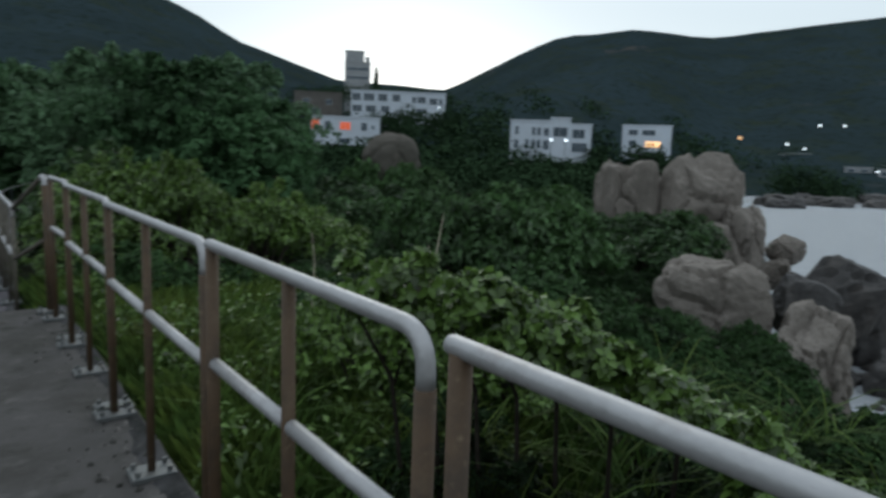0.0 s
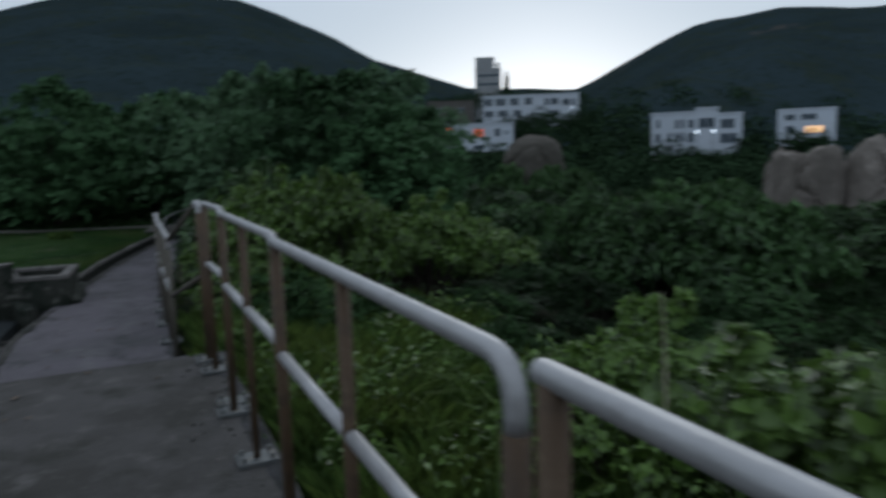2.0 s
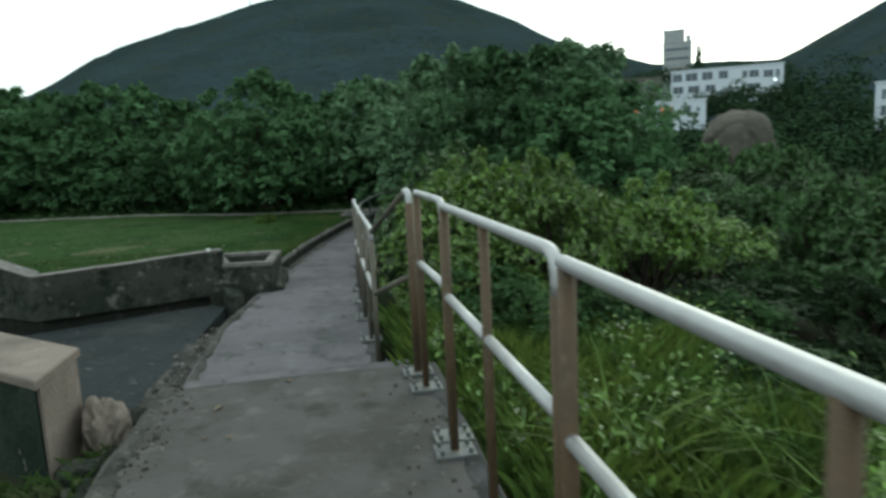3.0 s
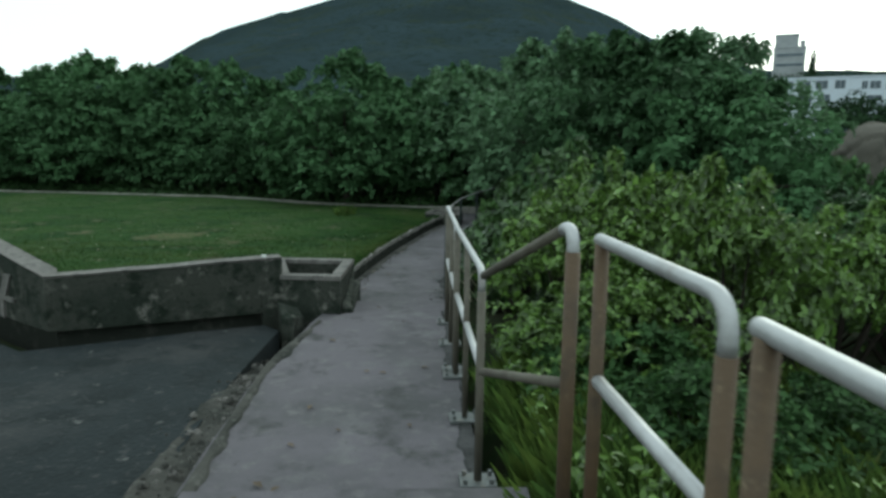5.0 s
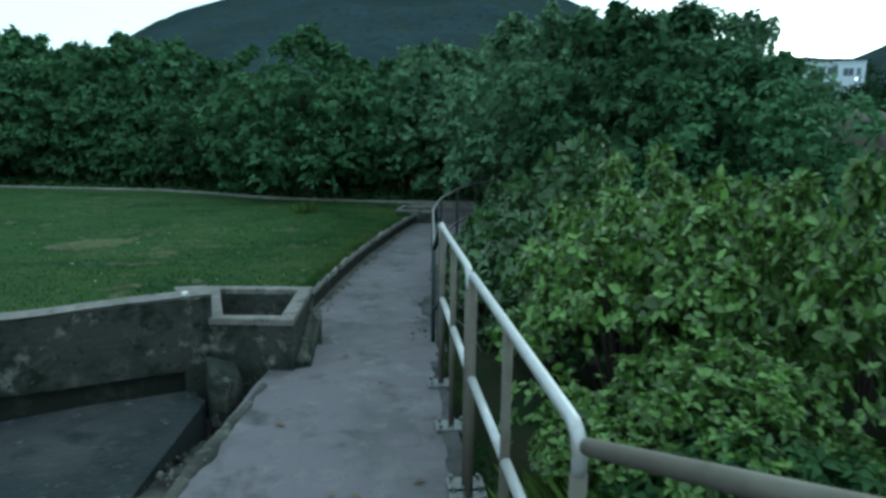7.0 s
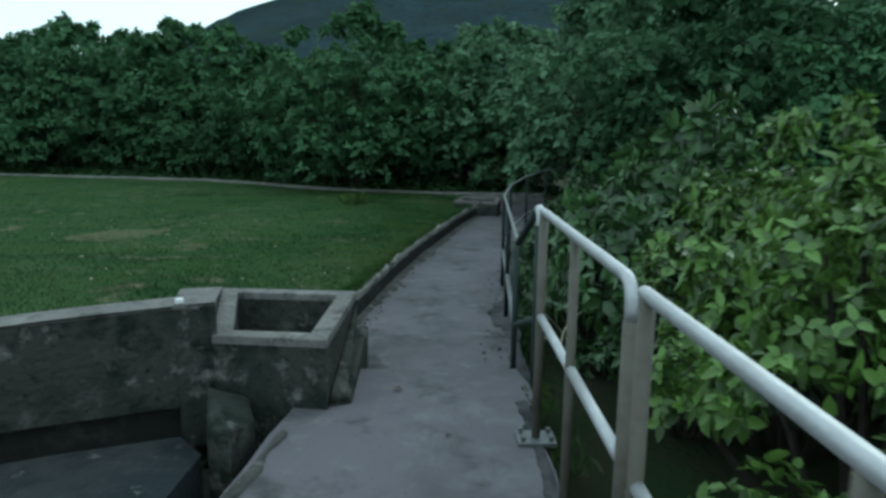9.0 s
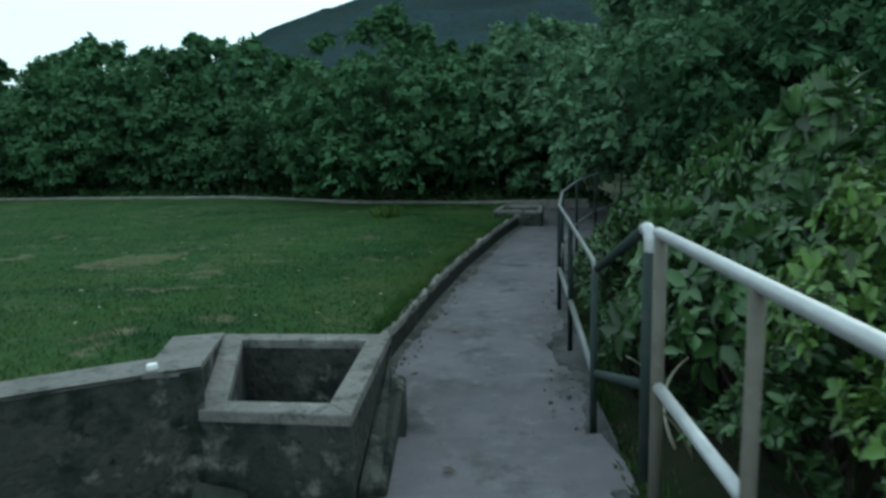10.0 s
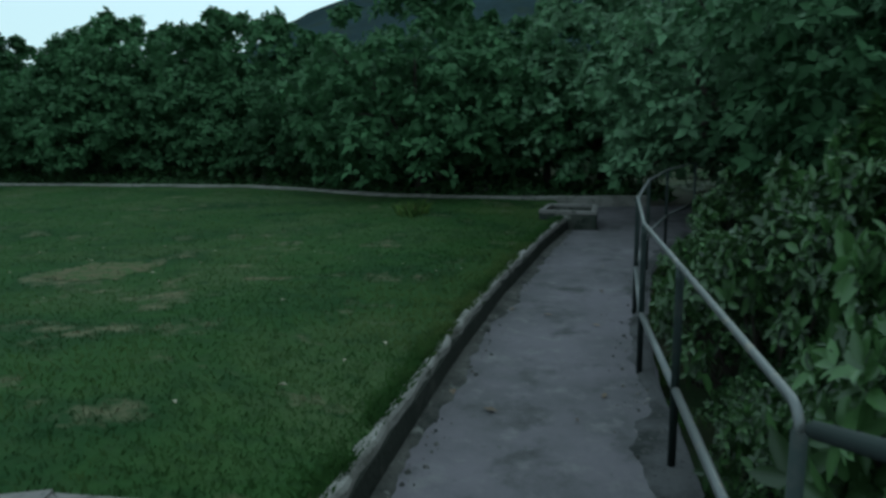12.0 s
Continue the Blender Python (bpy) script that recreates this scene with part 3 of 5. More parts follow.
bm = prism([(-1.22, 10.45), (-1.10, 10.40), (-1.04, 10.62), (-1.12, 10.8), (-1.32, 10.78)], -0.7, [-0.22, -0.2, -0.25, -0.2, -0.14], bevel=0.02)
tagged(part("drain_block", bm, OLD), "broken mossy concrete lump in the drain mouth", "concrete lump")

# thick wall end by the drain
blk = thing("wall_end", label="thick weathered concrete wall end with a pale top", category="wall", kind="structure")
quad = [(-1.39, 5.76), (-1.39, 6.27), (-3.3, 7.98), (-3.3, 7.47)]
part("body", prism(quad, -0.5, 0.345), MOSSWALL, blk)
part("coping", prism([(-1.37, 5.735), (-1.365, 6.29), (-3.3, 8.01), (-3.3, 7.44)], 0.346, 0.393, bevel=0.012), BARE, blk, "pale concrete top slab")
part("end_face", prism([(-1.386, 5.78), (-1.372, 5.78), (-1.372, 6.25), (-1.386, 6.25)], -0.4, 0.342), BARE, blk, "pinkish bare concrete end")



# ---- railings ----
def base_plate(x, y, z, parent):
    pl = part("base_plate", box(x - 0.09, y - 0.07, z - 0.012, x + 0.09, y + 0.07, z + 0.012, 0.004), STEEL, parent, "rusted steel base plate")
    for dx, dy in ((-0.065, -0.045), (0.065, -0.045), (-0.065, 0.045), (0.065, 0.045)):
        part("bolt", tube([(x + dx, y + dy, z + 0.008), (x + dx, y + dy, z + 0.035)], 0.011, 6), STEEL, pl)


def panel(a, b, floor, top_z, low_z, posts=3, r=0.0175, rp=0.020, post_mat=None, rail_mat=None, label="", plates=True, cap=0.10):
    """Tubular railing panel from a to b (x, y): the top rail bends down into the end posts."""
    post_mat, rail_mat = post_mat or BROWN, rail_mat or RAIL
    za, zb = top_z if isinstance(top_z, tuple) else (top_z, top_z)
    fa, fb = floor if isinstance(floor, tuple) else (floor, floor)
    la, lb = low_z if isinstance(low_z, tuple) else (low_z, low_z)
    ob = thing("railing", label=label or "galvanised tube railing with brown painted posts", category="railing", group="railing panels along the path")
    ca, cb = Vector((*a, za - r)), Vector((*b, zb - r))
    pts = [Vector((*a, za - r - cap))] + bend((*a, za - 0.5), ca, cb, 0.075)
    end = cb + (cb - ca).normalized() * (rp + 0.012)
    run = (cb - ca).normalized() * r
    part("top_rail", tube(pts + [end - run * 0.6, end - run * 0.25, end], [r] * (len(pts) + 1) + [r * 0.92, r * 0.55], 14), rail_mat, ob, smooth=True)
    lp, lq = Vector((*a, la)), Vector((*b, lb))
    for i in range(posts):
        u = i / (posts - 1)
        x, y, z1, f = a[0] + (b[0] - a[0]) * u, a[1] + (b[1] - a[1]) * u, za + (zb - za) * u, fa + (fb - fa) * u
        h = z1 - r - cap if i == 0 else z1 - r * 1.5
        part("post", tube([(x, y, f), (x, y, h)], rp if i in (0, posts - 1) else rp * 0.86, 14), post_mat, ob, smooth=True)
        if plates:
            base_plate(x, y, f + 0.012, ob)
        if i < posts - 1:
            d = (lq - lp).normalized() * rp
            p0, p1 = lp.lerp(lq, u) + d, lp.lerp(lq, (i + 1) / (posts - 1)) - d
            part("lower_rail", tube([p0, p1], 0.019, 12), rail_mat, ob, smooth=True)
    return ob


def link(a, b, za, zb, la, lb, rail_mat, r=0.0195):
    """Tubes that join the end posts of two rows of railing."""
    ob = thing("railing", label="dull painted tube with a silver elbow joining two rows of railing", category="railing")
    A, B_ = Vector((*a, za - r)), Vector((*b, zb - r - 0.02))
    el = [Vector((*a, za - r - 0.10))] + bend((*a, za - 0.6), A, B_, 0.085)
    part("elbow", tube(el, r * 1.06, 14), RAIL, ob, "silver elbow", smooth=True)
    part("top_rail", tube([el[-1], B_ - (B_ - A).normalized() * 0.03], r, 14), rail_mat, ob, smooth=True)
    d = (Vector((*b, lb)) - Vector((*a, la))).normalized() * 0.035
    part("lower_rail", tube([Vector((*a, la)) + d, Vector((*b, lb)) - d], 0.019, 12), rail_mat, ob, smooth=True)
    part("post", tube([(*a, -0.05), (*a, za - r - 0.09)], 0.024, 14), DARK if rail_mat is DARK else BROWN, ob, smooth=True)
    if rail_mat is not DARK:
        base_plate(a[0], a[1], 0.012, ob)
    return ob


X1 = 0.52
for y0, y1, n, top, drop in ((-2.0, -0.60, 3, 1.134, 0.41), (-0.50, 0.93, 3, 1.134, 0.40), (1.03, 2.17, 3, 1.136, 0.39), (2.27, 3.82, 3, 1.128, 0.412), (3.92, 5.29, 3, 1.138, 0.412), (5.45, 6.14, 2, 1.15, 0.412)):
    panel((X1, y0), (X1 - 0.004 * y1, y1), 0.0, top - 0.004, top - drop, n)
link((0.485, 6.42), (0.31, 7.43), 1.162, 0.812, 0.62, 0.31, GREYPOST)
panel((0.31, 7.44), (0.30, 8.98), -0.27, 0.818, 0.335, 3, post_mat=GREYPOST, label="galvanised tube railing with faded grey-brown posts")
panel((0.30, 9.09), (0.31, 10.42), -0.27, 0.825, 0.335, 3, post_mat=GREYPOST, label="galvanised tube railing with faded grey-brown posts")
link((0.32, 10.56), (0.36, 11.60), 0.838, 0.50, 0.28, -0.06, DARK, r=0.02)
pts3 = [(0.36, 11.64), (0.48, 13.08), (0.575, 14.25), (0.80, 15.55), (1.22, 17.1), (1.72, 18.4), (2.38, 19.6)]
# Rails are dull steel to give the dark tubes their bright top highlight
GREEN_LABEL = "dark painted tube railing, rails in dull steel for a bright highlight"
for i in range(0, 6):
    panel(pts3[i], pts3[i + 1], -0.45, 0.497, -0.07, 2, r=0.0125, rp=0.018, post_mat=DARK, rail_mat=STEEL, label=GREEN_LABEL, cap=0.05, plates=False)


# ---- plants ----
def leaves_mesh(name, centres, outward, size, mat, parent=None, aspect=0.5, droop=0.25, seed=1, label=""):
    """Many folded leaves, four corners each, facing roughly outward."""
    g = np.random.default_rng(seed)
    c, o = np.asarray(centres, float), np.asarray(outward, float)
    n = len(c)
    nrm = o + g.normal(0, 0.55, (n, 3)) + np.array([0, 0, 0.45])
    nrm /= np.linalg.norm(nrm, axis=1)[:, None]
    ax = g.normal(0, 1, (n, 3)) + o * 0.5 - np.array([0, 0, droop])
    ax -= nrm * (ax * nrm).sum(1)[:, None]
    ax /= np.linalg.norm(ax, axis=1)[:, None] + 1e-9
    sd = np.cross(nrm, ax)
    s = (np.asarray(size) * g.uniform(0.6, 1.35, n))[:, None]
    v = np.stack([c - ax * s * 0.5, c + sd * s * aspect * 0.5 + nrm * s * 0.10 - ax * s * 0.05, c + ax * s * 0.55 - nrm * s * 0.12, c - sd * s * aspect * 0.5 + nrm * s * 0.10 - ax * s * 0.05], 1).reshape(-1, 3)
    me = bpy.data.meshes.new(name)
    me.vertices.add(4 * n)
    me.vertices.foreach_set("co", v.ravel())
    q = np.arange(n)[:, None] * 4
    tri = np.concatenate([q + [0, 1, 2], q + [0, 2, 3]], 1).reshape(-1)
    me.loops.add(6 * n)
    me.loops.foreach_set("vertex_index", tri)
    me.polygons.add(2 * n)
    me.polygons.foreach_set("loop_start", np.arange(0, 6 * n, 3))
    me.update(calc_edges=True)
    me.materials.append(mat)
    ob = new(name, me)
    ob.parent = parent
    return tagged(ob, label)


def blob_points(blobs, count, g, inner=0.25):
    """Points and outward directions in the shells of ellipsoids (x, y, z, rx, ry, rz), the lower sides thinner."""
    w = np.array([b[3] * b[4] + b[3] * b[5] + b[4] * b[5] for b in blobs])
    pick = g.choice(len(blobs), count, p=w / w.sum())
    B = np.array(blobs)[pick]
    d = g.normal(0, 1, (count, 3))
    d[:, 2] += 0.25
    d /= np.linalg.norm(d, axis=1)[:, None]
    rad = np.where(g.random(count) < inner, g.uniform(0.35, 0.85, count), g.uniform(0.82, 1.08, count))
    lump = 1 + 0.16 * np.sin(d[:, 0] * 7 + B[:, 0] * 5) * np.sin(d[:, 1] * 6 + B[:, 1] * 3 + 1) + 0.12 * np.sin(d[:, 2] * 9 + B[:, 2] * 4)
    return B[:, :3] + d * B[:, 3:6] * (rad * lump)[:, None], d


def twig_tips(clumps, per, g, inner=0.12):
    """Twig ends on the upper sides of leaf clumps (x, y, z, r, rz), a few inside."""
    C = np.repeat(np.array(clumps, float), per, 0)
    n = len(C)
    d = g.normal(0, 1, (n, 3))
    d[:, 2] = np.abs(d[:, 2]) * 1.1 - 0.35
    d /= np.linalg.norm(d, axis=1)[:, None]
    rad = np.where(g.random(n) < inner, g.uniform(0.2, 0.7, n), g.uniform(0.78, 1.06, n))
    return C[:, :3] + d * np.stack([C[:, 3], C[:, 3], C[:, 4]], 1) * rad[:, None], d


def rosettes(name, tips, dirs, size, per, mat, parent=None, aspect=0.5, droop=0.2, seed=1, fine=False):
    """Rosettes of folded leaves round twig ends; fine leaves have six corners, the others four."""
    g = np.random.default_rng(seed)
    D = np.repeat(dirs * 0.75 + np.array([0, 0, 0.45]) + g.normal(0, 0.28, dirs.shape), per, 0)
    D /= np.linalg.norm(D, axis=1)[:, None]
    c = np.repeat(tips, per, 0)
    n = len(c)
    u = np.cross(D, g.normal(0, 1, (len(tips), 3)).repeat(per, 0))
    u /= np.linalg.norm(u, axis=1)[:, None] + 1e-9
    v = np.cross(D, u)
    a = (np.arange(n) % per * 2.4 + g.normal(0, 0.35, n))[:, None]
    rise = g.uniform(-0.15, 0.85, n)[:, None]
    radial = u * np.cos(a) + v * np.sin(a)
    ax = radial * np.cos(rise) + D * np.sin(rise) - np.array([0, 0, droop])
    ax /= np.linalg.norm(ax, axis=1)[:, None]
    nrm = D - ax * (D * ax).sum(1)[:, None]
    nrm /= np.linalg.norm(nrm, axis=1)[:, None] + 1e-9
    sd = np.cross(nrm, ax)
    s = (size * g.uniform(0.55, 1.3, n) * g.uniform(0.75, 1.25, len(tips)).repeat(per))[:, None]
    w = s * aspect * 0.5
    base, tip = c + ax * s * 0.08, c + ax * s - nrm * s * 0.16
    if fine:
        low, high = c + ax * s * 0.34 + nrm * s * 0.06, c + ax * s * 0.70 - nrm * s * 0.01
        corner = [base, low + sd * w, high + sd * w * 0.82, tip, high - sd * w * 0.82, low - sd * w]
        quad = ((0, 1, 2, 3), (0, 3, 4, 5))
    else:
        low = c + ax * s * 0.45 + nrm * s * 0.07
        corner = [base, low + sd * w, tip, low - sd * w]
        quad = ((0, 1, 2), (0, 2, 3))
    k, m = len(corner), len(quad[0])
    me = bpy.data.meshes.new(name)
    me.vertices.add(k * n)
    me.vertices.foreach_set("co", np.stack(corner, 1).ravel())
    q = np.arange(n)[:, None] * k
    loops = np.concatenate([q + list(f) for f in quad], 1).reshape(-1)
    me.loops.add(len(loops))
    me.loops.foreach_set("vertex_index", loops)
    me.polygons.add(2 * n)
    me.polygons.foreach_set("loop_start", np.arange(0, len(loops), m))
    me.update(calc_edges=True)
    me.materials.append(mat)
    ob = new(name, me)
    ob.parent = parent
    return ob


def shrub(name, seed, tips, size, mat, label="", aspect=0.5, category="shrub", group="", clumps=34, per=6, fine=False, tall=1.0):
    """Shrub about 2 x 2 x 1 m at scale 1: bare stems below a dome of leaf clumps."""
    g = np.random.default_rng(seed)
    ob = thing(name, label=label, category=category, group=group)
    lumps = []
    for k in range(clumps):
        a, r = k * 2.4 + g.uniform(-0.4, 0.4), 0.98 * math.sqrt((k + 0.5) / clumps) * g.uniform(0.8, 1.1)
        q = g.uniform(0.15, 0.29)
        lumps.append((r * math.cos(a), r * math.sin(a), (0.86 - 0.52 * r * r) * g.uniform(0.80, 1.08), q, q * 0.85))
    for k in range(clumps // 4):
        a, r, q = g.uniform(0, math.tau), g.uniform(0.1, 0.85), g.uniform(0.05, 0.10)
        lumps.append((r * math.cos(a), r * math.sin(a), (1.0 - 0.5 * r * r) * g.uniform(0.92, 1.06), q, q * 1.2))
    lumps = [(x, y, z * tall, r, rz) for x, y, z, r, rz in lumps]
    p, d = twig_tips(lumps, tips, g)
    rosettes("foliage", p, d, size, per, mat, ob, aspect, 0.06, seed, fine)
    bm = bmesh.new()
    for b in lumps[:clumps:3]:
        tube([(b[0] * 0.15, b[1] * 0.15, -0.25), (b[0] * 0.6, b[1] * 0.6, b[2] * 0.45), (b[0], b[1], b[2])], [0.03, 0.02, 0.007], 5, bm)
    part("branching", bm, BARK, ob)
    return ob


def tree(name, seed, tips, size, mat, label, aspect=0.6, height=3.35, spread=2.0, clumps=120):
    """Broad coastal tree: leaning trunk, limbs and an overhanging crown of leaf clumps with a ragged top."""
    g = np.random.default_rng(seed)
    ob = thing(name, label=label, category="tree", group="trees round the lawn")
    bm = bmesh.new()
    lean = g.uniform(-0.3, 0.3, 2)
    fork = Vector((lean[0], lean[1], height * 0.34))
    tube([(0, 0, -0.6), (lean[0] * 0.4, lean[1] * 0.4, height * 0.2), fork], [0.13, 0.10, 0.08], 9, bm)
    lumps = []
    for k in range(clumps):
        a, th = k * 2.4 + g.uniform(-0.25, 0.25), 2.3 * math.sqrt((k + 0.5) / clumps)
        f = g.uniform(0.78, 1.08) if k % 5 else g.uniform(0.4, 0.7)
        wave = 1 + 0.16 * math.sin(a * 3 + seed) * math.sin(th * 4 + seed)
        q = g.uniform(0.26, 0.52)
        out = spread * math.sin(min(th, 1.75)) * f * wave * (1 - 0.25 * max(0.0, th - 1.75))
        lumps.append((out * math.cos(a), out * math.sin(a), height * (0.48 + 0.46 * math.cos(th) * f * wave), q, q * g.uniform(0.55, 0.8)))
        if k % 7 == 0:
            tip = Vector(lumps[-1][:3])
            tube([fork * g.uniform(0.6, 1.0), fork.lerp(tip, 0.5) + Vector((0, 0, 0.15)), tip], [0.05, 0.035, 0.012], 6, bm)
    for k in range(22):
        a, r = g.uniform(0, math.tau), spread * g.uniform(0.05, 0.75)
        q = g.uniform(0.10, 0.20)
        lumps.append((r * math.cos(a), r * math.sin(a), height * (1.0 - 0.2 * (r / spread) ** 2) * g.uniform(0.94, 1.1), q * 0.85, q * 1.3))
    part("trunk", bm, BARK, ob)
    p, d = twig_tips(lumps, tips, g, 0.15)
    rosettes("crown", p, d, size, 5, mat, ob, aspect, 0.35, seed)
    return ob


def place(src, x, y, z, s=1.0, turn=0.0, sz=None):
    return copy_thing(src, Matrix.LocRotScale((x, y, z), Euler((0, 0, radians(turn))), (s, s, sz or s)))


def blades(name, pts, height, width, mat, label, seed, lean=0.5):
    """Grass: one bent blade of two triangles at each point (x, y, z)."""
    g = np.random.default_rng(seed)
    p = np.asarray(pts, float)
    n = len(p)
    a = g.uniform(0, math.tau, n)
    side = np.stack([np.cos(a), np.sin(a), np.zeros(n)], 1) * width * 0.5
    h = height * g.uniform(0.45, 1.25, n)
    dirn = np.stack([np.cos(a + 1.57 + g.normal(0, 0.4, n)), np.sin(a + 1.57), np.zeros(n)], 1) * (h * lean * g.uniform(0.2, 1.2, n))[:, None]
    up = np.array([0, 0, 1.0]) * h[:, None]
    v = np.stack([p - side, p + side, p + dirn * 0.35 + up * 0.6 + side * 0.6, p + dirn + up * 0.95], 1).reshape(-1, 3)
    me = bpy.data.meshes.new(name)
    me.vertices.add(4 * n)
    me.vertices.foreach_set("co", v.ravel())
    q = np.arange(n)[:, None] * 4
    tri = np.concatenate([q + [0, 1, 2], q + [0, 2, 3]], 1).reshape(-1)
    me.loops.add(6 * n)
    me.loops.foreach_set("vertex_index", tri)
    me.polygons.add(2 * n)
    me.polygons.foreach_set("loop_start", np.arange(0, 6 * n, 3))
    me.update(calc_edges=True)
    me.materials.append(mat)
    return tagged(new(name, me), label, "grass", kind="stuff")


rg = np.random.default_rng(11)

# trees behind the lawn
TREE_LABEL = "broad-leaved coastal tree, dense and dark at dusk"
KINDS = [tree("tree", 20 + k, 19, 0.155, LEAF_DARK, TREE_LABEL) for k in range(4)]
SEA_KINDS = [tree("tree", 30 + k, 20, 0.135, LEAF_SEA, "bushy coastal tree by the bend, leaf colour paled for brighter light", height=3.5) for k in range(2)]
SPOTS = []
for k, x in enumerate(np.arange(-23, 1.0, 1.7)):
    SPOTS.append((x + rg.uniform(-0.4, 0.4), far_y(x) + 2.3 + rg.uniform(-0.3, 0.6), rg.uniform(0.82, 1.0) * (1.0 if x < -15 else 1.03 if x < -7 else 0.92)))
    SPOTS.append((x + 0.9 + rg.uniform(-0.4, 0.4), far_y(x) + 4.8 + rg.uniform(-0.6, 0.9), rg.uniform(1.02, 1.14) * (1.03 if x < -15 else 1.08 if x < -7 else 0.90)))
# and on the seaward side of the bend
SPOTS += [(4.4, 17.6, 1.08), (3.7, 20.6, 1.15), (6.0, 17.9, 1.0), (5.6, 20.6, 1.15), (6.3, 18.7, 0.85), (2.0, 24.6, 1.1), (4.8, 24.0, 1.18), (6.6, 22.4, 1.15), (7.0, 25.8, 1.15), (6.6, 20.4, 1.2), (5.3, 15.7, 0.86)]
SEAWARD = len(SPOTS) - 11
SPOTS.append((-1.9, 24.4, 1.0))
for k, (x, y, s) in enumerate(SPOTS):
    if k < 4:
        KINDS[k].matrix_world = Matrix.LocRotScale((x, y, -0.45), Euler((0, 0, k)), (s, s, s))
    else:
        # Seaward trees nearer than y 19 take the dark leaf for shaded undersides
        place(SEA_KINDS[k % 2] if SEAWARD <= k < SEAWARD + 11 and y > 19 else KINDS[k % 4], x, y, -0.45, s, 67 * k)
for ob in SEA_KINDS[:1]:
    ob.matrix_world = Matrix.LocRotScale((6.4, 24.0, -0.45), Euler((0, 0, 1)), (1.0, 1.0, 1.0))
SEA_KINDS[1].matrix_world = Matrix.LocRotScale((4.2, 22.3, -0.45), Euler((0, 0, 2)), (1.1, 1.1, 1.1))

# bright mound of shrubs beyond the railing
MOUND = "bright green broad-leaved shrub behind the railing"
m1 = [shrub("shrub", 40 + k, 42, 0.064, LEAF_PALE, label=MOUND, aspect=0.52, fine=True, tall=1.3, group="shrubs beyond the railing") for k in range(3)]
SHRUBS = [(1.75, 10.8, 0.85, 1.3), (1.4, 9.6, 0.85, 1.15), (1.3, 8.7, 0.68, 0.66), (2.3, 9.0, 0.9, 1.05), (2.4, 10.2, 1.0, 1.15), (2.5, 11.4, 1.1, 0.95),
          (3.6, 9.8, 1.0, 1.15), (3.8, 11.2, 1.1, 1.05), (3.9, 12.6, 1.1, 1.25), (4.9, 10.6, 1.0, 0.95), (4.9, 12.0, 1.0, 1.05),
          (2.7, 4.5, 0.7, 0.7), (2.15, 3.9, 0.6, 0.8), (2.9, 3.3, 0.62, 0.72)]
for k, (x, y, s, sz) in enumerate(SHRUBS):
    z = land(x, y) + 0.12
    if y < 5:
        s, sz = s * 1.2, sz * 1.02
    else:
        sz *= 1.22 if x < 2.2 else 1.24 if x < 3 else 0.95
    if k < 3:
        m1[k].matrix_world = Matrix.LocRotScale((x, y, z), Euler((0, 0, k)), (s, s, sz / 1.3))
    else:
        place(m1[k % 3], x, y, z, s, 53 * k, sz / 1.3)

m2 = [shrub("shrub", 60 + k, 13, 0.10, LEAF, label="dark green shrub on the slope below the path", aspect=0.5, group="shrubs beyond the railing") for k in range(3)]
LOW = [(1.35, 8.3, 0.62), (1.5, 7.5, 0.55), (1.4, 1.0, 0.5), (1.5, 1.9, 0.55), (1.6, 2.8, 0.55), (1.6, 12.9, 0.85), (1.45, 13.9, 0.7), (1.75, 14.9, 0.75), (1.02, 12.2, 0.46), (1.05, 13.0, 0.5), (1.2, 13.9, 0.5), (1.35, 14.7, 0.5), (1.6, 15.6, 0.52), (1.95, 16.5, 0.55), (2.3, 17.4, 0.6), (2.9, 18.4, 0.7), (1.7, 2.3, 0.78), (2.1, 3.1, 0.85), (2.0, 1.5, 0.72), (2.6, 1.8, 0.7), (2.9, 3.8, 0.85), (2.3, 0.6, 0.6), (2.7, 6.2, 0.75), (3.3, 7.5, 0.9), (2.2, 7.6, 0.8), (4.2, 5.2, 0.9), (4.4, 8.6, 1.0), (2.4, 16.0, 0.9), (2.9, 15.0, 1.1), (3.0, 17.3, 1.0), (3.8, 16.0, 1.1), (5.0, 14.2, 1.3), (6.2, 12.6, 1.2), (4.6, 7.6, 0.9), (5.4, 8.3, 0.9), (4.9, 6.6, 0.9), (5.7, 6.9, 0.9), (3.6, 6.4, 0.8), (6.6, 7.8, 1.0), (6.4, 9.4, 1.0), (3.6, 2.4, 0.8), (4.3, 3.4, 0.9), (3.4, 4.2, 0.8), (5.0, 2.6, 0.9), (4.2, 1.6, 0.8), (5.2, 4.4, 1.0), (3.2, 5.2, 0.8), (6.2, 3.4, 1.0), (6.0, 5.2, 1.0), (7.4, 4.35, 0.6), (7.9, 4.2, 0.55), (7.0, 5.1, 0.6), (7.7, 3.2, 0.5)]
spots = []
while len(spots) < 108:
    a, r = rg.uniform(9, 63), 5.5 + 32 * rg.random() ** 0.85
    az = radians(a)
    x, y = r * math.sin(az), 1 + r * math.cos(az)
    s = rg.uniform(0.7, 1.1) * (1 + r * 0.035)
    if a > 47 and r > 20:
        continue
    if a > 53:
        s *= 0.6
    if x < 3.0 or (x < 5.2 and y > 9):
        continue
    if all(math.dist((x, y), q[:2]) > 0.6 * (s + q[2]) for q in spots):
        spots.append((x, y, s))
    elif rg.random() < 0.02:
        spots.append((x, y, s * 0.7))
NEAR = len(LOW)
LOW += spots
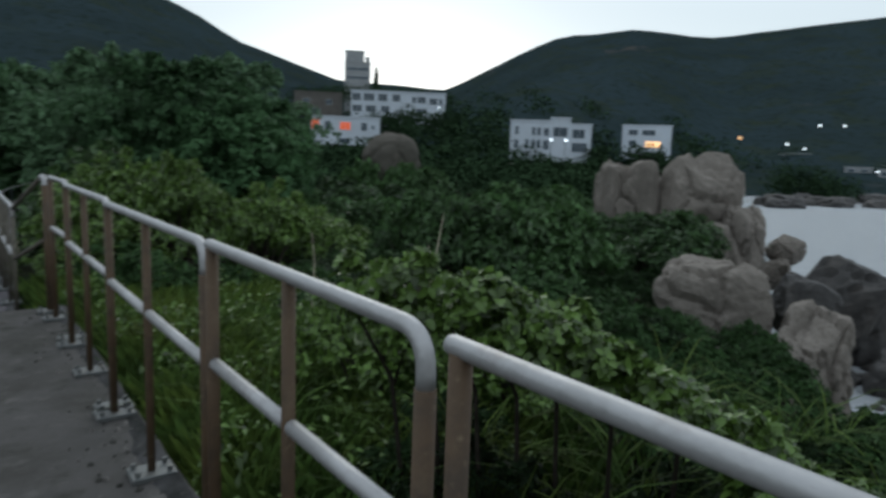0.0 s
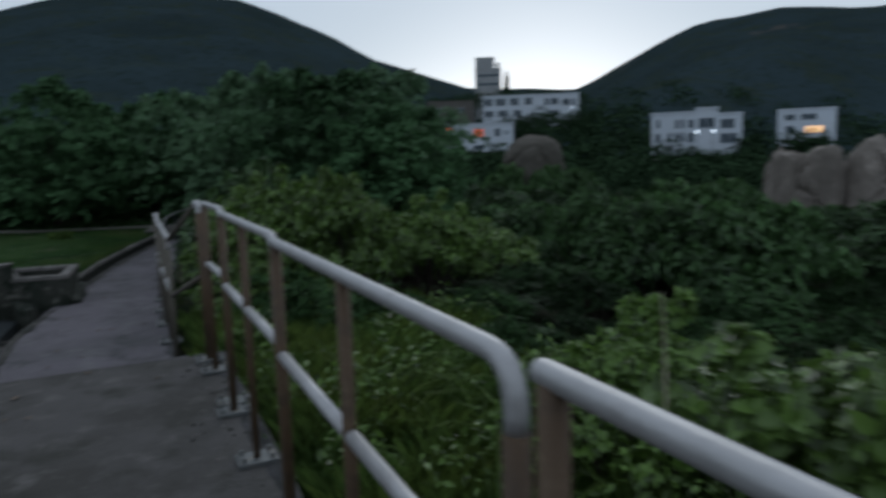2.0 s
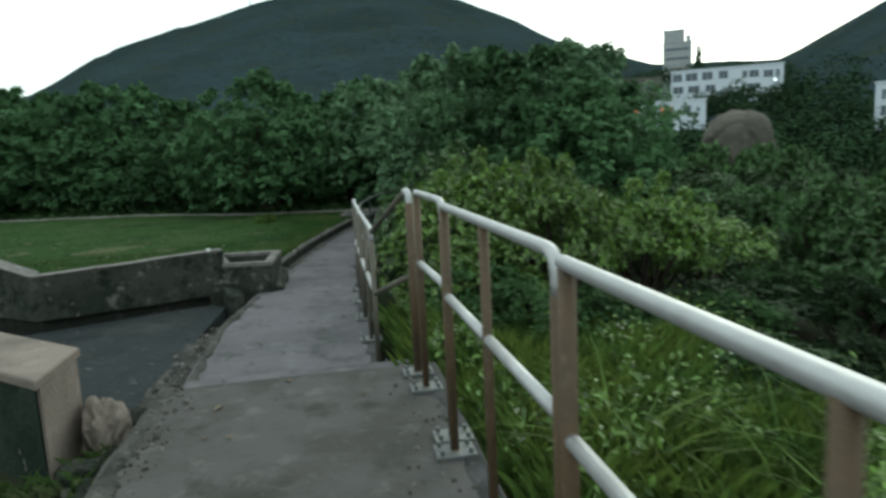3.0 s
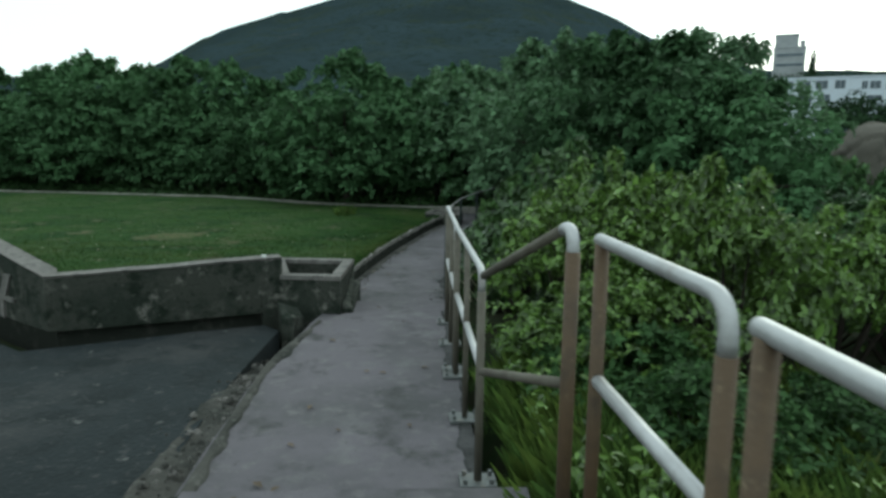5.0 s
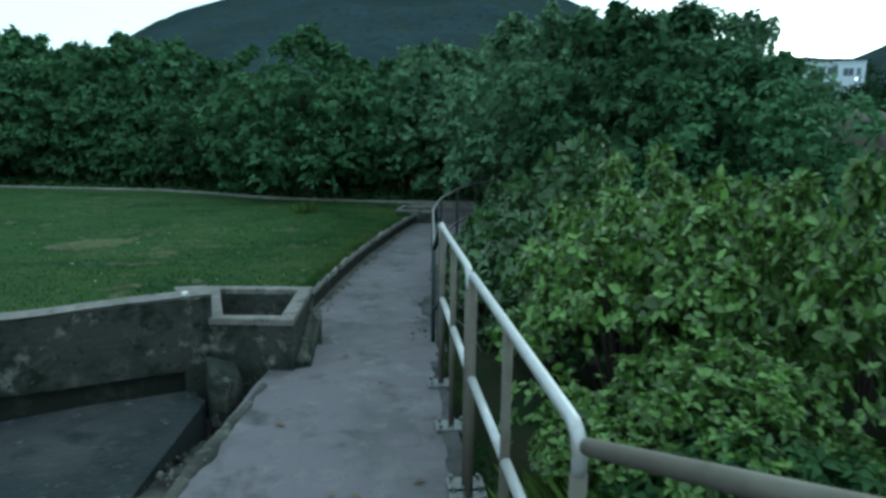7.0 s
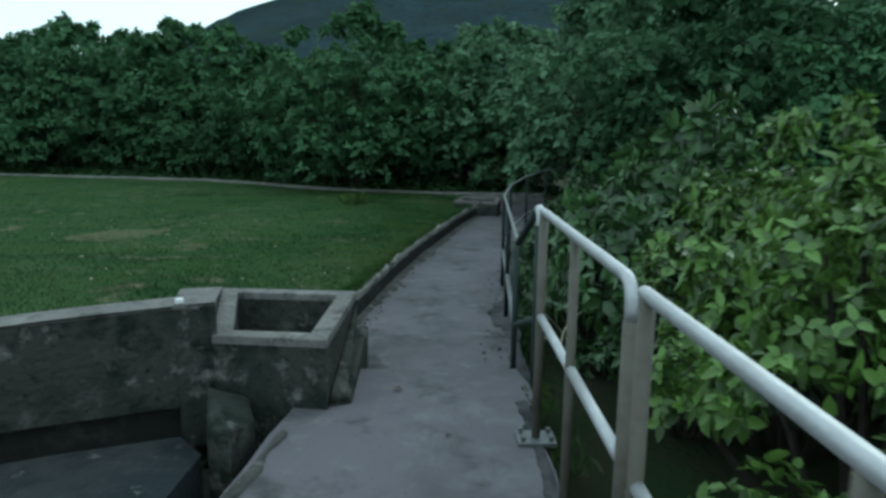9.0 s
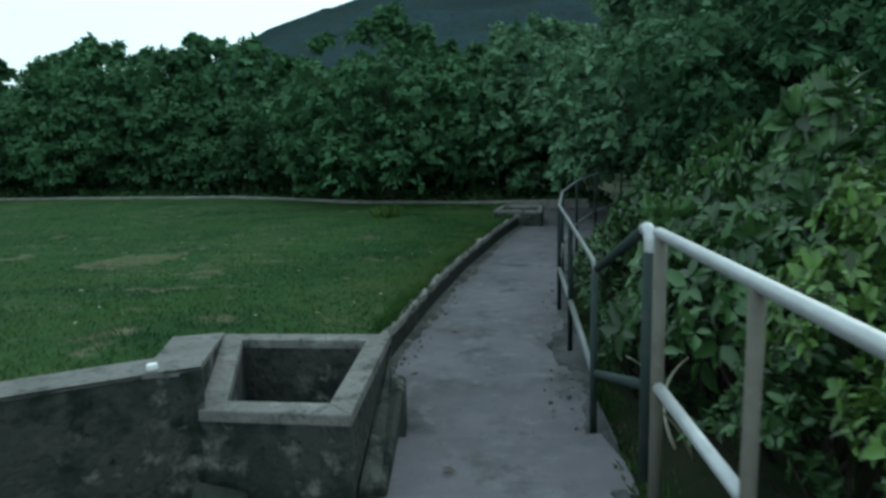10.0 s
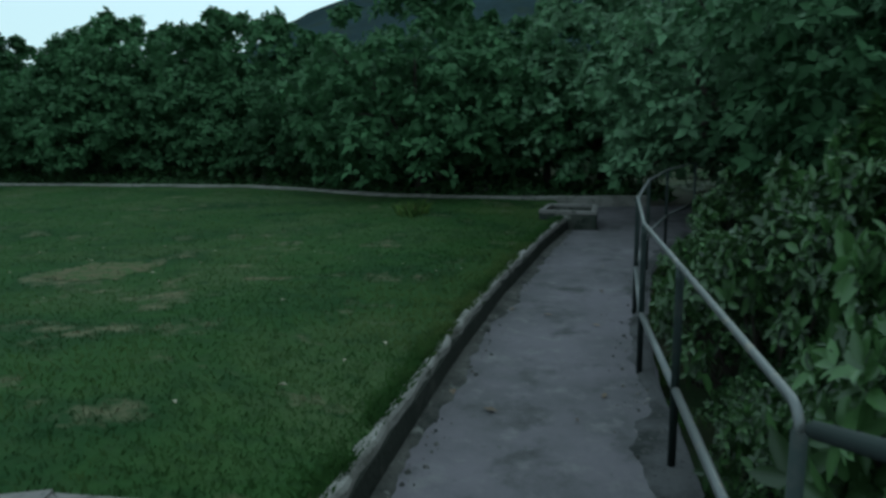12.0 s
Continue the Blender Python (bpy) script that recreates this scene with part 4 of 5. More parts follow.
BUSHES = [(27.0, 24, 0.0), (36.0, 22, 0.0), (29.6, 31, 0.7), (31.4, 30, 0.5), (33.2, 31, 0.6), (35.2, 31, 0.5)]
m4 = [shrub("shrub", 90 + k, 18, 0.10, LEAF_MID, label="rounded green shrub on the overgrown slope", aspect=0.5, group="shrubs beyond the railing") for k in range(2)]
for i in range(112):
    a, r = rg.uniform(10, 57), 9 + 22 * rg.random() ** 0.9
    BUSHES.append((a, r, 1.4 - r * math.tan(radians(rg.uniform(0.6, 3.0) + 44 / r + 2.0 * ease(44, 57, a)))))
for i in range(46):
    az, r = radians(rg.uniform(58, 100)), rg.uniform(2.9, 8.8)
    LOW.append((r * math.sin(az), 1 + r * math.cos(az), rg.uniform(0.4, 0.62)))
for k, (x, y, s) in enumerate(LOW):
    z = land(x, y) + 0.05
    if k < 3:
        m2[k].matrix_world = Matrix.LocRotScale((x, y, z), Euler((0, 0, k)), (s, s, s))
    else:
        tall = s if k < NEAR else min(s * rg.uniform(1.1, 1.5), max(0.4, (0.5 - 0.035 * math.hypot(x, y) - z) / 1.2))
        place(m2[k % 3], x, y, z, s, 41 * k, tall)

for k, (a, r, top) in enumerate(BUSHES):
    x, y = r * math.sin(radians(a)), 0.8 + r * math.cos(radians(a))
    z = land(x, y)
    if top - z < 0.5 or (x < 5.6 and y > 9):
        continue
    s = rg.uniform(0.8, 1.25) * (0.85 + r * 0.025)
    if k < 2:
        m4[k].matrix_world = Matrix.LocRotScale((x, y, z), Euler((0, 0, k)), (1.0, 1.0, 1.0))
    else:
        place(m4[k % 2] if k % 3 else m2[k % 3], x, y, z, s, 59 * k, (top - z) / 0.95)

# shrub rows added under the crowns as a dark backdrop in place of shade
for k, x in enumerate(np.arange(-21, 1.4, 0.8)):
    q = rg.uniform(0.55, 0.8)
    place(m2[k % 3], x, far_y(x) + 3.4, -0.42, q * 1.3, 67 * k, q * 2.2)
    if k % 3:
        place(m2[k % 3], x, far_y(x) + 2.0, -0.42, q, 31 * k, q)

# creeper that roofs over the shrubs just behind the railing
def creeper(name, ridge, label, seed):
    """Leafy roof along a ridge of points that slopes away from the path, on bare stems."""
    g = np.random.default_rng(seed)
    ob = thing(name, label=label, category="creeper")
    R = np.array(ridge)
    lumps = []
    for i in range(26):
        u = i / 25 * (len(R) - 1)
        x, y, z = (float(np.interp(u, range(len(R)), R[:, c])) for c in range(3))
        for b in (0.0, 0.2, 0.42, 0.68, 0.95):
            q = g.uniform(0.07, 0.14)
            lumps.append((x + b * 0.78 + g.normal(0, 0.04), y + b * 0.5 + g.normal(0, 0.04), z - 0.10 - b * 0.28 + g.normal(0, 0.035), q, q * 0.8))
        if i % 3 == 0:
            part("stem", tube([(x + 0.5, y + 0.3, land(x + 0.5, y + 0.3) - 0.05), (x + 0.3, y + 0.15, z * 0.45), (x, y, z - 0.1)], [0.014, 0.010, 0.005], 5), BARK, ob)
        if i % 4 == 1:
            lumps.append((x + g.normal(0, 0.05), y + g.normal(0, 0.05), z + 0.02, 0.04, 0.05))
    p, d = twig_tips(lumps, 34, g)
    rosettes("foliage", p, d, 0.044, 5, LEAF_PALE, ob, 0.62, 0.15, seed, True)
    return ob


creeper("creeper", [(1.12, 2.42, 0.93), (1.22, 2.12, 1.0), (1.42, 1.98, 0.93), (1.62, 1.85, 0.84), (1.82, 1.58, 0.70), (2.0, 1.2, 0.52), (2.15, 0.75, 0.32)], "bright green creeper roofing the shrubs behind the railing", 95)

# undergrowth added to darken the ground below the trees, standing in for shade
c_, o_ = [], []
for _ in range(17000):
    x = rg.uniform(-24, 3.0)
    d = 0.35 + 3.2 * rg.random()
    h = 0.15 + 0.55 * ease(0.5, 2.2, d)
    c_.append((x, far_y(x) + d, -0.42 + h * rg.random() * (0.7 + 0.6 * noise.noise((x * 0.9, d, 3)))))
    o_.append((rg.normal(0, 0.4), -0.4, 0.3))
tagged(leaves_mesh("undergrowth", c_, o_, 0.15, LEAF, aspect=0.5, seed=78), "dark leafy undergrowth added for the shade below the trees", "undergrowth", kind="stuff")

# tall grass along the seaward side, lawn grass
p = []
for _ in range(95000):
    x, y = 0.60 + 2.4 * rg.random() ** 1.3, rg.uniform(-1.0, 9.0)
    if noise.noise((x * 1.4, y * 1.4, 9)) > -0.3 and rg.random() < 0.08 + 0.92 * ease(2.4, 3.8, y):
        p.append((x, y, land(x, y) - 0.02))
blades("tall_grass", p, 0.36, 0.0065, TALLGRASS, "tall yellow-green grass outside the railing", 3, 0.55)


def arching_grass(name, clumps, mat, label, seed, blades_each=18):
    """Clumps (x, y, z, length) of long blades that rise and arch over, each a ribbon of five joints."""
    g = np.random.default_rng(seed)
    verts, faces = [], []
    for x, y, z, length in clumps:
        for _ in range(blades_each):
            a, ln, w = g.uniform(0, math.tau), length * g.uniform(0.6, 1.2), g.uniform(0.004, 0.009)
            rise, ca, sa, b = g.uniform(0.9, 1.4), math.cos(a), math.sin(a), len(verts)
            px, pz = 0.0, 0.0
            for k in range(5):
                q = w * (1 - (k / 4) ** 2) + 0.0006
                ox, oy = x + ca * (0.02 + px), y + sa * (0.02 + px)
                verts += [(ox - sa * q, oy + ca * q, z + pz), (ox + sa * q, oy - ca * q, z + pz)]
                tilt = rise - k * 0.42
                px, pz = px + ln / 4 * math.cos(tilt), pz + ln / 4 * math.sin(tilt)
            faces += [(b + 2 * k, b + 2 * k + 1, b + 2 * k + 3, b + 2 * k + 2) for k in range(4)]
    return tagged(mesh_part(name, verts, faces, mat), label, "grass", kind="stuff")


arch = []
while len(arch) < 190:
    x, y = 0.75 + 2.6 * rg.random(), rg.uniform(2.6, 8.2)
    if noise.noise((x * 0.9, y * 0.9, 17)) > -0.1:
        arch.append((x, y, land(x, y) - 0.02, rg.uniform(0.35, 0.65)))
for _ in range(70):
    x, y = 1.2 + 3.2 * rg.random(), rg.uniform(0.0, 5.5)
    arch.append((x, y, land(x, y) + 0.05, rg.uniform(0.7, 1.1)))
arching_grass("arching_grass", arch, TALLGRASS, "long arching blades of yellow-green grass on the slope", 12)
c_ = []
for _ in range(27000):
    x, y = 0.62 + 2.6 * rg.random() ** 1.2, rg.uniform(-1.0, 8.6)
    if noise.noise((x * 1.1, y * 1.1, 31)) > -0.12 and rg.random() < 0.12 + 0.88 * ease(2.4, 3.8, y):
        c_.append((x, y, land(x, y) + 0.05 + 0.50 * rg.random() ** 1.2 * (0.6 + noise.noise((x * 2, y * 2, 8)))))
tagged(leaves_mesh("weeds", c_, [(0.0, -0.3, 0.4)] * len(c_), 0.055, LEAF_PALE, aspect=0.45, seed=77), "broad-leaved weeds among the tall grass", "weeds", kind="stuff")
m3 = [shrub("shrub", 80 + k, 13, 0.125, LEAF_BROAD, label="large-leaved green shrub crowding the dark railing", aspect=0.42, fine=True, tall=1.5, group="shrubs beyond the railing") for k in range(2)]
BROAD = [(1.2, 10.9, 0.5, 0.62), (1.5, 11.8, 0.88, 1.32), (2.6, 12.7, 1.0, 1.4), (1.18, 12.25, 0.62, 1.05), (1.2, 13.2, 0.6, 0.98), (1.35, 14.2, 0.62, 0.95), (1.6, 15.2, 0.62, 0.9), (2.0, 12.7, 0.85, 1.35), (2.1, 13.8, 0.85, 1.3), (2.4, 15.1, 0.9, 1.25), (2.05, 16.3, 0.6, 0.8), (0.92, 12.7, 0.4, 0.55), (0.98, 13.6, 0.4, 0.55), (1.05, 14.5, 0.42, 0.55), (1.3, 15.5, 0.45, 0.55), (1.6, 16.4, 0.45, 0.6), (1.95, 17.3, 0.5, 0.65), (2.4, 18.2, 0.55, 0.7), (2.8, 17.4, 0.7, 0.9)]
for k, (x, y, s, sz) in enumerate(BROAD):
    sz *= 1.25
    z = land(x, y) + 0.05
    if k < 2:
        m3[k].matrix_world = Matrix.LocRotScale((x, y, z), Euler((0, 0, k)), (s, s, sz / 1.5))
    else:
        place(m3[k % 2], x, y, z, s, 71 * k, sz / 1.5)

p = []
for _ in range(5200):
    y = rg.uniform(5.0, 19.0)
    x = (0.56 if y < 6.6 else 0.36 if y < 11.3 else edge_x(y) + 0.07) + abs(rg.normal(0, 0.09))
    if noise.noise((x, y * 1.9, 4)) > -0.1:
        p.append((x, y, (0.0 if y < 6.6 else -0.27 if y < 11.3 else -0.45) - 0.05))
for _ in range(6500):
    y = rg.uniform(12.0, 19.6)
    if noise.noise((3, y * 2.2, 4)) > -0.15:
        p.append((curb_x(y) - 0.005 - abs(rg.normal(0, 0.06)), y, -0.275))
blades("edge_weeds", p, 0.06, 0.008, BLADE, "weeds along the broken edges of the path", 6, 0.9)
p = []
for _ in range(120000):
    u = rg.random()
    x = -1.0 - 13.0 * u * u + rg.uniform(0, 1.7)
    if x > 0.7:
        continue
    y0, y1 = front_y(x), far_y(x)
    y = y0 + (y1 - y0) * rg.random() ** 1.6
    if math.hypot((x + 4.2) / 1.1, (y - 16.5) / 0.7) < 0.9 and rg.random() < 0.5:
        continue
    p.append((x, y, lawn_z(x, y) - 0.004))
blades("lawn_grass", p, 0.030, 0.008, BLADE, "short blades of lawn grass", 4, 0.9)

# far woods on the land round the bay
pts, outs, big = [], [], []
for _ in range(460):
    az = radians(rg.uniform(-5, 64))
    r = rg.uniform(36, 130) if rg.random() < 0.75 else rg.uniform(130, 260)
    x, y = r * math.sin(az), 1 + r * math.cos(az)
    z = land(x, y)
    if z < SEA + 0.5:
        continue
    s = rg.uniform(0.9, 1.6) * (1 + r * 0.006)
    if az < 0.4 and r > 120:
        continue
    n = int(np.interp(r, (36, 120), (420, 110)))
    c, d = blob_points([(x, y, z + s * 0.55, s * 1.5, s * 1.5, s), (x + s, y, z + s * 0.3, s, s, s * 0.8)], n, rg)
    big.append(np.full(n, np.interp(r, (36, 150), (0.26, 0.8))))
    pts.append(c)
    outs.append(d)
for az, el, r, w, h in ((24.5, 5.2, 236, 5, 3), (26.4, 5.3, 236, 5, 3), (28.0, 5.5, 240, 5, 3), (29.6, 5.5, 240, 5, 3), (31.0, 5.5, 240, 5, 2.6), (32.6, 5.45, 240, 5, 2.4), (34.2, 5.4, 240, 5, 2.6), (35.8, 5.2, 238, 5, 3), (30.3, 7.0, 258, 0.9, 6),
                         (37.2, 4.4, 190, 5, 5), (38.8, 4.3, 180, 6, 6), (40.2, 3.6, 160, 5, 5), (41.0, 2.6, 150, 4, 5), (39.4, 2.4, 150, 5, 5), (37.6, 2.6, 150, 5, 5), (36.0, 2.4, 150, 5, 5), (34.4, 2.6, 150, 4, 4.5), (32.6, 3.3, 160, 3.4, 4), (52.0, 1.35, 140, 3, 3), (53.6, 1.3, 140, 3, 3), (49.6, 2.2, 138, 3.2, 5), (49.0, 1.4, 130, 2.4, 4), (56.5, 2.4, 170, 5, 5),
                         (58.5, 2.2, 180, 6, 6), (42.6, -0.4, 122, 3, 2), (44.6, -0.4, 120, 3, 2), (46.6, -0.3, 118, 3, 2.4), (48.4, -0.2, 116, 3, 2.4), (62.9, 0.5, 190, 4, 5), (64.2, 0.7, 195, 5, 6), (65.5, 0.3, 195, 5, 5), (64.0, -0.3, 200, 5, 4.5), (65.6, -0.2, 200, 6, 5), (67.0, -0.5, 200, 5, 4), (24.0, 3.2, 165, 5, 6), (22.0, 3.5, 165, 5, 6), (30.4, 3.3, 186, 3, 3), (31.6, 3.5, 186, 3, 3), (33.0, 4.1, 188, 3, 4), (34.5, 3.6, 186, 4, 3), (35.9, 3.5, 186, 4, 3), (36.8, 3.8, 186, 4, 4)):
    x, y = r * math.sin(radians(az)), 0.76 + r * math.cos(radians(az))
    top = 1.4 + r * math.tan(radians(el))
    c, d = blob_points([(x, y, top - h, w, w, h), (x + w * 0.4, y, top - h * 1.2, w * 0.8, w, h * 0.9), (x - w * 0.5, y, top - h * 1.3, w * 0.8, w, h)], 700, rg)
    big.append(np.full(700, 0.7))
    pts.append(c)
    outs.append(d)
tagged(leaves_mesh("far_woods", np.concatenate(pts), np.concatenate(outs), np.concatenate(big), WOODS, aspect=0.8, seed=5), "dark scrub and trees round the bay", "woods", kind="stuff")


# ---- rocks ----
def rock(name, x, y, z, sx, sy, sz, seed, mat=None, label="", turn=0.0, cuts=10, tilt=0.0, fine=4, square=5.0):
    """Boulder: a boxy ball cut by planes, with cracks and a rough skin."""
    g = np.random.default_rng(seed)
    bm = bmesh.new()
    bmesh.ops.create_icosphere(bm, subdivisions=fine, radius=1.0)
    planes = []
    for _ in range(cuts):
        d = Vector(g.normal(0, 1, 3)).normalized()
        planes.append((d, g.uniform(0.62, 0.92)))
    off = Vector((seed * 1.7, 0, 0))
    for v in bm.verts:
        c = v.co
        v.co = c / (abs(c.x) ** square + abs(c.y) ** square + abs(c.z) ** square) ** (1 / square) * 0.9
        for d, k in planes:
            h = v.co.dot(d) - k
            if h > 0:
                v.co -= d * h * 0.97
        w = Vector((v.co.x, v.co.y, v.co.z * 0.6)) * 1.15 + off + Vector((0.25 * noise.noise(v.co * 2 + off), 0.25 * noise.noise(v.co * 2 - off), 0))
        near, cells = noise.voronoi(w)
        step = (math.sin(cells[0].x * 37.0 + cells[0].y * 91.0 + cells[0].z * 53.0) if square > 3 else 0.3) * 0.10
        split = 0.14 * max(0.0, 1 - (near[1] - near[0]) * (9 if square > 3 else 16))
        v.co *= 1 + step - split + 0.09 * noise.noise(v.co * 1.5 + off) + 0.035 * noise.noise(v.co * 5 + off) + 0.018 * noise.noise(v.co * 13 + off)
    ob = part(name, bm, mat or ROCK, smooth=square < 3)
    ob.matrix_world = Matrix.LocRotScale((x, y, z), Euler((0, radians(tilt), radians(turn))), (sx, sy, sz))
    return tagged(ob, label, "boulder", "boulders on the shore")


def polar(az, r):
    return 0.04 + r * math.sin(radians(az)), 0.76 + r * math.cos(radians(az))


RL = "weathered brown granite boulder"
for az, r, top, bot, wide, deep, seed, lab in (
        (52.0, 35, 1.45, -3.5, 1.65, 1.6, 1, "tall cracked granite boulder on the headland"),
        (58.2, 35, 1.95, -3.4, 2.2, 1.9, 2, "huge rounded granite boulder split by cracks on the headland"),
        (61.5, 34.0, -0.3, -3.9, 1.05, 1.5, 3, "leaning granite boulder on the headland"),
        (54.6, 36.5, 1.0, -3.0, 1.3, 1.5, 4, RL),
        (58.8, 33.0, -1.2, -4.2, 1.0, 1.2, 5, RL),
        (64.3, 38, -2.0, -3.6, 1.0, 0.9, 6, "oval dark boulder beside the headland"),
        (63.5, 37, -3.2, -5.0, 0.9, 0.9, 7, RL),
        (61.3, 9.6, 0.0, -1.7, 0.80, 0.8, 8, "broad pale brown granite boulder among shrubs"),
        (69.6, 9.2, -0.42, -2.2, 0.46, 0.8, 9, "sloping brown granite boulder above the shore"),
        (32.0, 38, 2.5, -1.0, 1.85, 1.6, 10, "smooth rounded boulder among the scrub")):
    x, y = polar(az, r)
    rock("boulder", x, y, (top + bot) / 2, wide, deep, (top - bot) / 2 * 1.12, seed, LICHEN if seed == 10 else ROCK, label=lab, turn=-az, square=2.2 if seed in (6, 10) else 3.2 if seed == 2 else 5.0, cuts=4 if seed == 10 else 10, fine=5)
for az, r, top, bot, wide, seed in ((68.0, 33, -2.4, -7.0, 1.6, 21), (70.5, 34, -3.8, -7.5, 1.3, 22), (66.0, 30, -3.0, -6.0, 1.4, 23), (72.5, 30, -5.5, -7.6, 1.0, 24)):
    x, y = polar(az, r)
    rock("boulder", x, y, (top + bot) / 2, wide, 1.3, (top - bot) / 2, seed, WETROCK, "dark wet rock at the water's edge", -az, 6, 25)
for k in range(70):
    az = rg.uniform(71, 90)
    r = max(24.0, 42 - 2.0 * (az - 62)) * rg.uniform(0.95, 1.35)
    x, y = polar(az, r)
    s = rg.uniform(0.15, 0.55) ** 1.3
    rock("shore_rock", x, y, SEA + s * 0.15, s, s * rg.uniform(0.6, 1.2), s * 0.55, 100 + k, WETROCK, "small dark rock in the shallows", rg.uniform(0, 180), 5, 0, 2)
for k in range(90):
    az, r = rg.uniform(68.5, 77), rg.uniform(30, 54)
    x, y = polar(az, r)
    s = 0.14 + 0.55 * rg.random() ** 2.5
    rock("shore_rock", x, y, SEA + s * 0.1, s, s * rg.uniform(0.6, 1.2), s * 0.5, 500 + k, WETROCK, "small dark rock in the shallows", rg.uniform(0, 180), 5, 0, 2)
for k in range(26):
    az = rg.uniform(62, 80)
    r = 168 + (az - 62) * 3 + rg.uniform(-14, 14)
    x, y = polar(az, r)
    s = rg.uniform(1.2, 3.6)
    rock("shore_rock", x, y, SEA + s * 0.2, s * 1.6, s, s * 0.6, 200 + k, WETROCK, "dark rock on the far shore", rg.uniform(0, 180), 5, 0, 3)


# ---- buildings round the bay ----
def window(parent, x, z, w, h, lit=None):
    wnd = part("window", box(x - w / 2 - 0.06, -0.05, z - 0.06, x + w / 2 + 0.06, 0.02, z + h + 0.06), WHITE, parent)
    part("pane", box(x - w / 2, -0.075, z, x - 0.03, -0.051, z + h), lit or PANE, wnd)
    part("pane", box(x + 0.03, -0.075, z, x + w / 2, -0.051, z + h), lit or PANE, wnd)
    return wnd


def house(az, r, z, width, label, blocks, windows, wall_mat=None, yaw=None, name="house"):
    """blocks: (x0, x1, depth0, depth1, z0, z1); windows: (x, z, w, h, lit), on the front."""
    x, y = polar(az, r)
    m = Matrix.LocRotScale((x, y, z), Euler((0, 0, radians(-az if yaw is None else yaw))), None)
    ob = thing(name, m, label, "house")
    for x0, x1, y0, y1, z0, z1 in blocks:
        part("wall", box(x0, y0, z0, x1, y1, z1), wall_mat or WHITE, ob)
        part("roof", box(x0 - 0.15, y0 - 0.15, z1 + 0.004, x1 + 0.15, y1 + 0.15, z1 + 0.28), wall_mat or WHITE, ob)
    for w in windows:
        window(ob, *w)
    return ob


house(45.1, 130, 2.4, 15, "white two-storey villa above the bay", [(-7.6, 0.0, 0.0, 9, -2.5, 5.9), (0.02, 3.6, -0.02, 9, -2.5, 6.5), (3.62, 7.6, 0.0, 8, -2.5, 5.4)],
      [(-6.4, 0.8, 0.7, 1.6), (-4.4, 0.8, 0.6, 1.7), (-3.2, 0.9, 0.6, 1.6), (-2.2, 0.9, 0.6, 1.6), (-0.8, 0.7, 0.9, 1.7), (-6.4, 3.4, 0.6, 1.5), (-3.2, 3.3, 0.6, 1.5), (-2.2, 3.3, 0.6, 1.5), (-0.8, 3.3, 0.9, 1.4), (1.8, 3.2, 2.6, 1.7), (4.8, 0.4, 1.4, 1.7), (6.2, 0.4, 1.2, 1.7), (5.2, 3.0, 2.2, 1.6)])
house(52.8, 150, 3.9, 10, "small white house with warm lit ground floor", [(-5, 5, 0, 8, -2, 5.0)], [(-2.8, 3.1, 1.8, 1.1), (0.4, 3.1, 2.6, 1.1), (-2.8, 0.8, 1.4, 1.2), (1.4, 0.6, 3.0, 1.2, LAMPWARM)])
house(32.2, 200, 12.4, 27, "long white two-storey building on the hillside", [(-13.8, 13.8, 0, 10, -8, 6.6)],
      [(-12.2, 3.9, 2.4, 2.0), (-8.6, 3.9, 3.0, 2.0), (-4.6, 3.9, 2.6, 2.0), (-0.6, 3.9, 2.2, 2.0), (4.6, 3.7, 1.2, 1.8), (6.8, 3.7, 2.2, 1.8), (10.2, 3.4, 2.2, 1.8), (12.4, 3.4, 0.9, 1.8), (-12.0, 0.7, 2.6, 1.8), (-8.0, 0.7, 2.8, 1.8), (-3.8, 0.7, 2.4, 1.8), (6.8, 0.7, 3.0, 1.4)])
house(27.9, 150, 3.8, 15, "low white house with red-lit openings", [(-7.6, 7.4, 0, 8, -1.2, 4.9)], [(-3.9, 2.3, 1.2, 1.7), (-0.2, 2.3, 2.2, 1.6, LAMPRED), (3.9, 2.2, 1.2, 1.7), (5.9, 2.6, 0.6, 0.8), (-6.6, 2.3, 1.6, 2.0, LAMPRED), (-0.2, -0.6, 2.2, 1.0)])
house(25.6, 205, 11.5, 14, "dark unlit brown building on the hillside", [(-7, 7, 0, 9, -8, 6.8)], [(-3.5, 3.5, 1.6, 1.4), (3.0, 3.5, 1.6, 1.4), (-2.0, 0.6, 5.0, 1.6)], DARKWALL)
house(71.0, 232, -0.4, 20, "white single-storey waterfront building with lamps", [(-8, 8, 0, 8, -5, 1.9), (3.4, 8.0, 2, 9, 2.2, 3.4)], [(-6, 0.2, 2.2, 1.2), (0.0, 0.0, 2.6, 1.4), (6.2, 0.1, 2.0, 1.2)], GREYWALL)
for az_, r_, z_, w_, h_ in ((67.8, 236, 0.6, 3.6, 1.3), (69.2, 246, 1.2, 4.2, 1.5), (65.8, 250, 1.8, 4.5, 1.2), (73.2, 240, 1.0, 4.0, 2.4), (74.6, 236, -0.3, 4.0, 2.0), (63.6, 262, 4.6, 5.0, 1.4), (51.2, 300, 21.0, 4.0, 1.6)):
    house(az_, r_, z_, w_ * 2, "small pale house on the far shore", [(-w_, w_, 0, 6, -5, h_)], [(-w_ * 0.5, 0.1, w_ * 0.5, h_ * 0.6), (w_ * 0.4, 0.1, w_ * 0.4, h_ * 0.6)], GREYWALL)
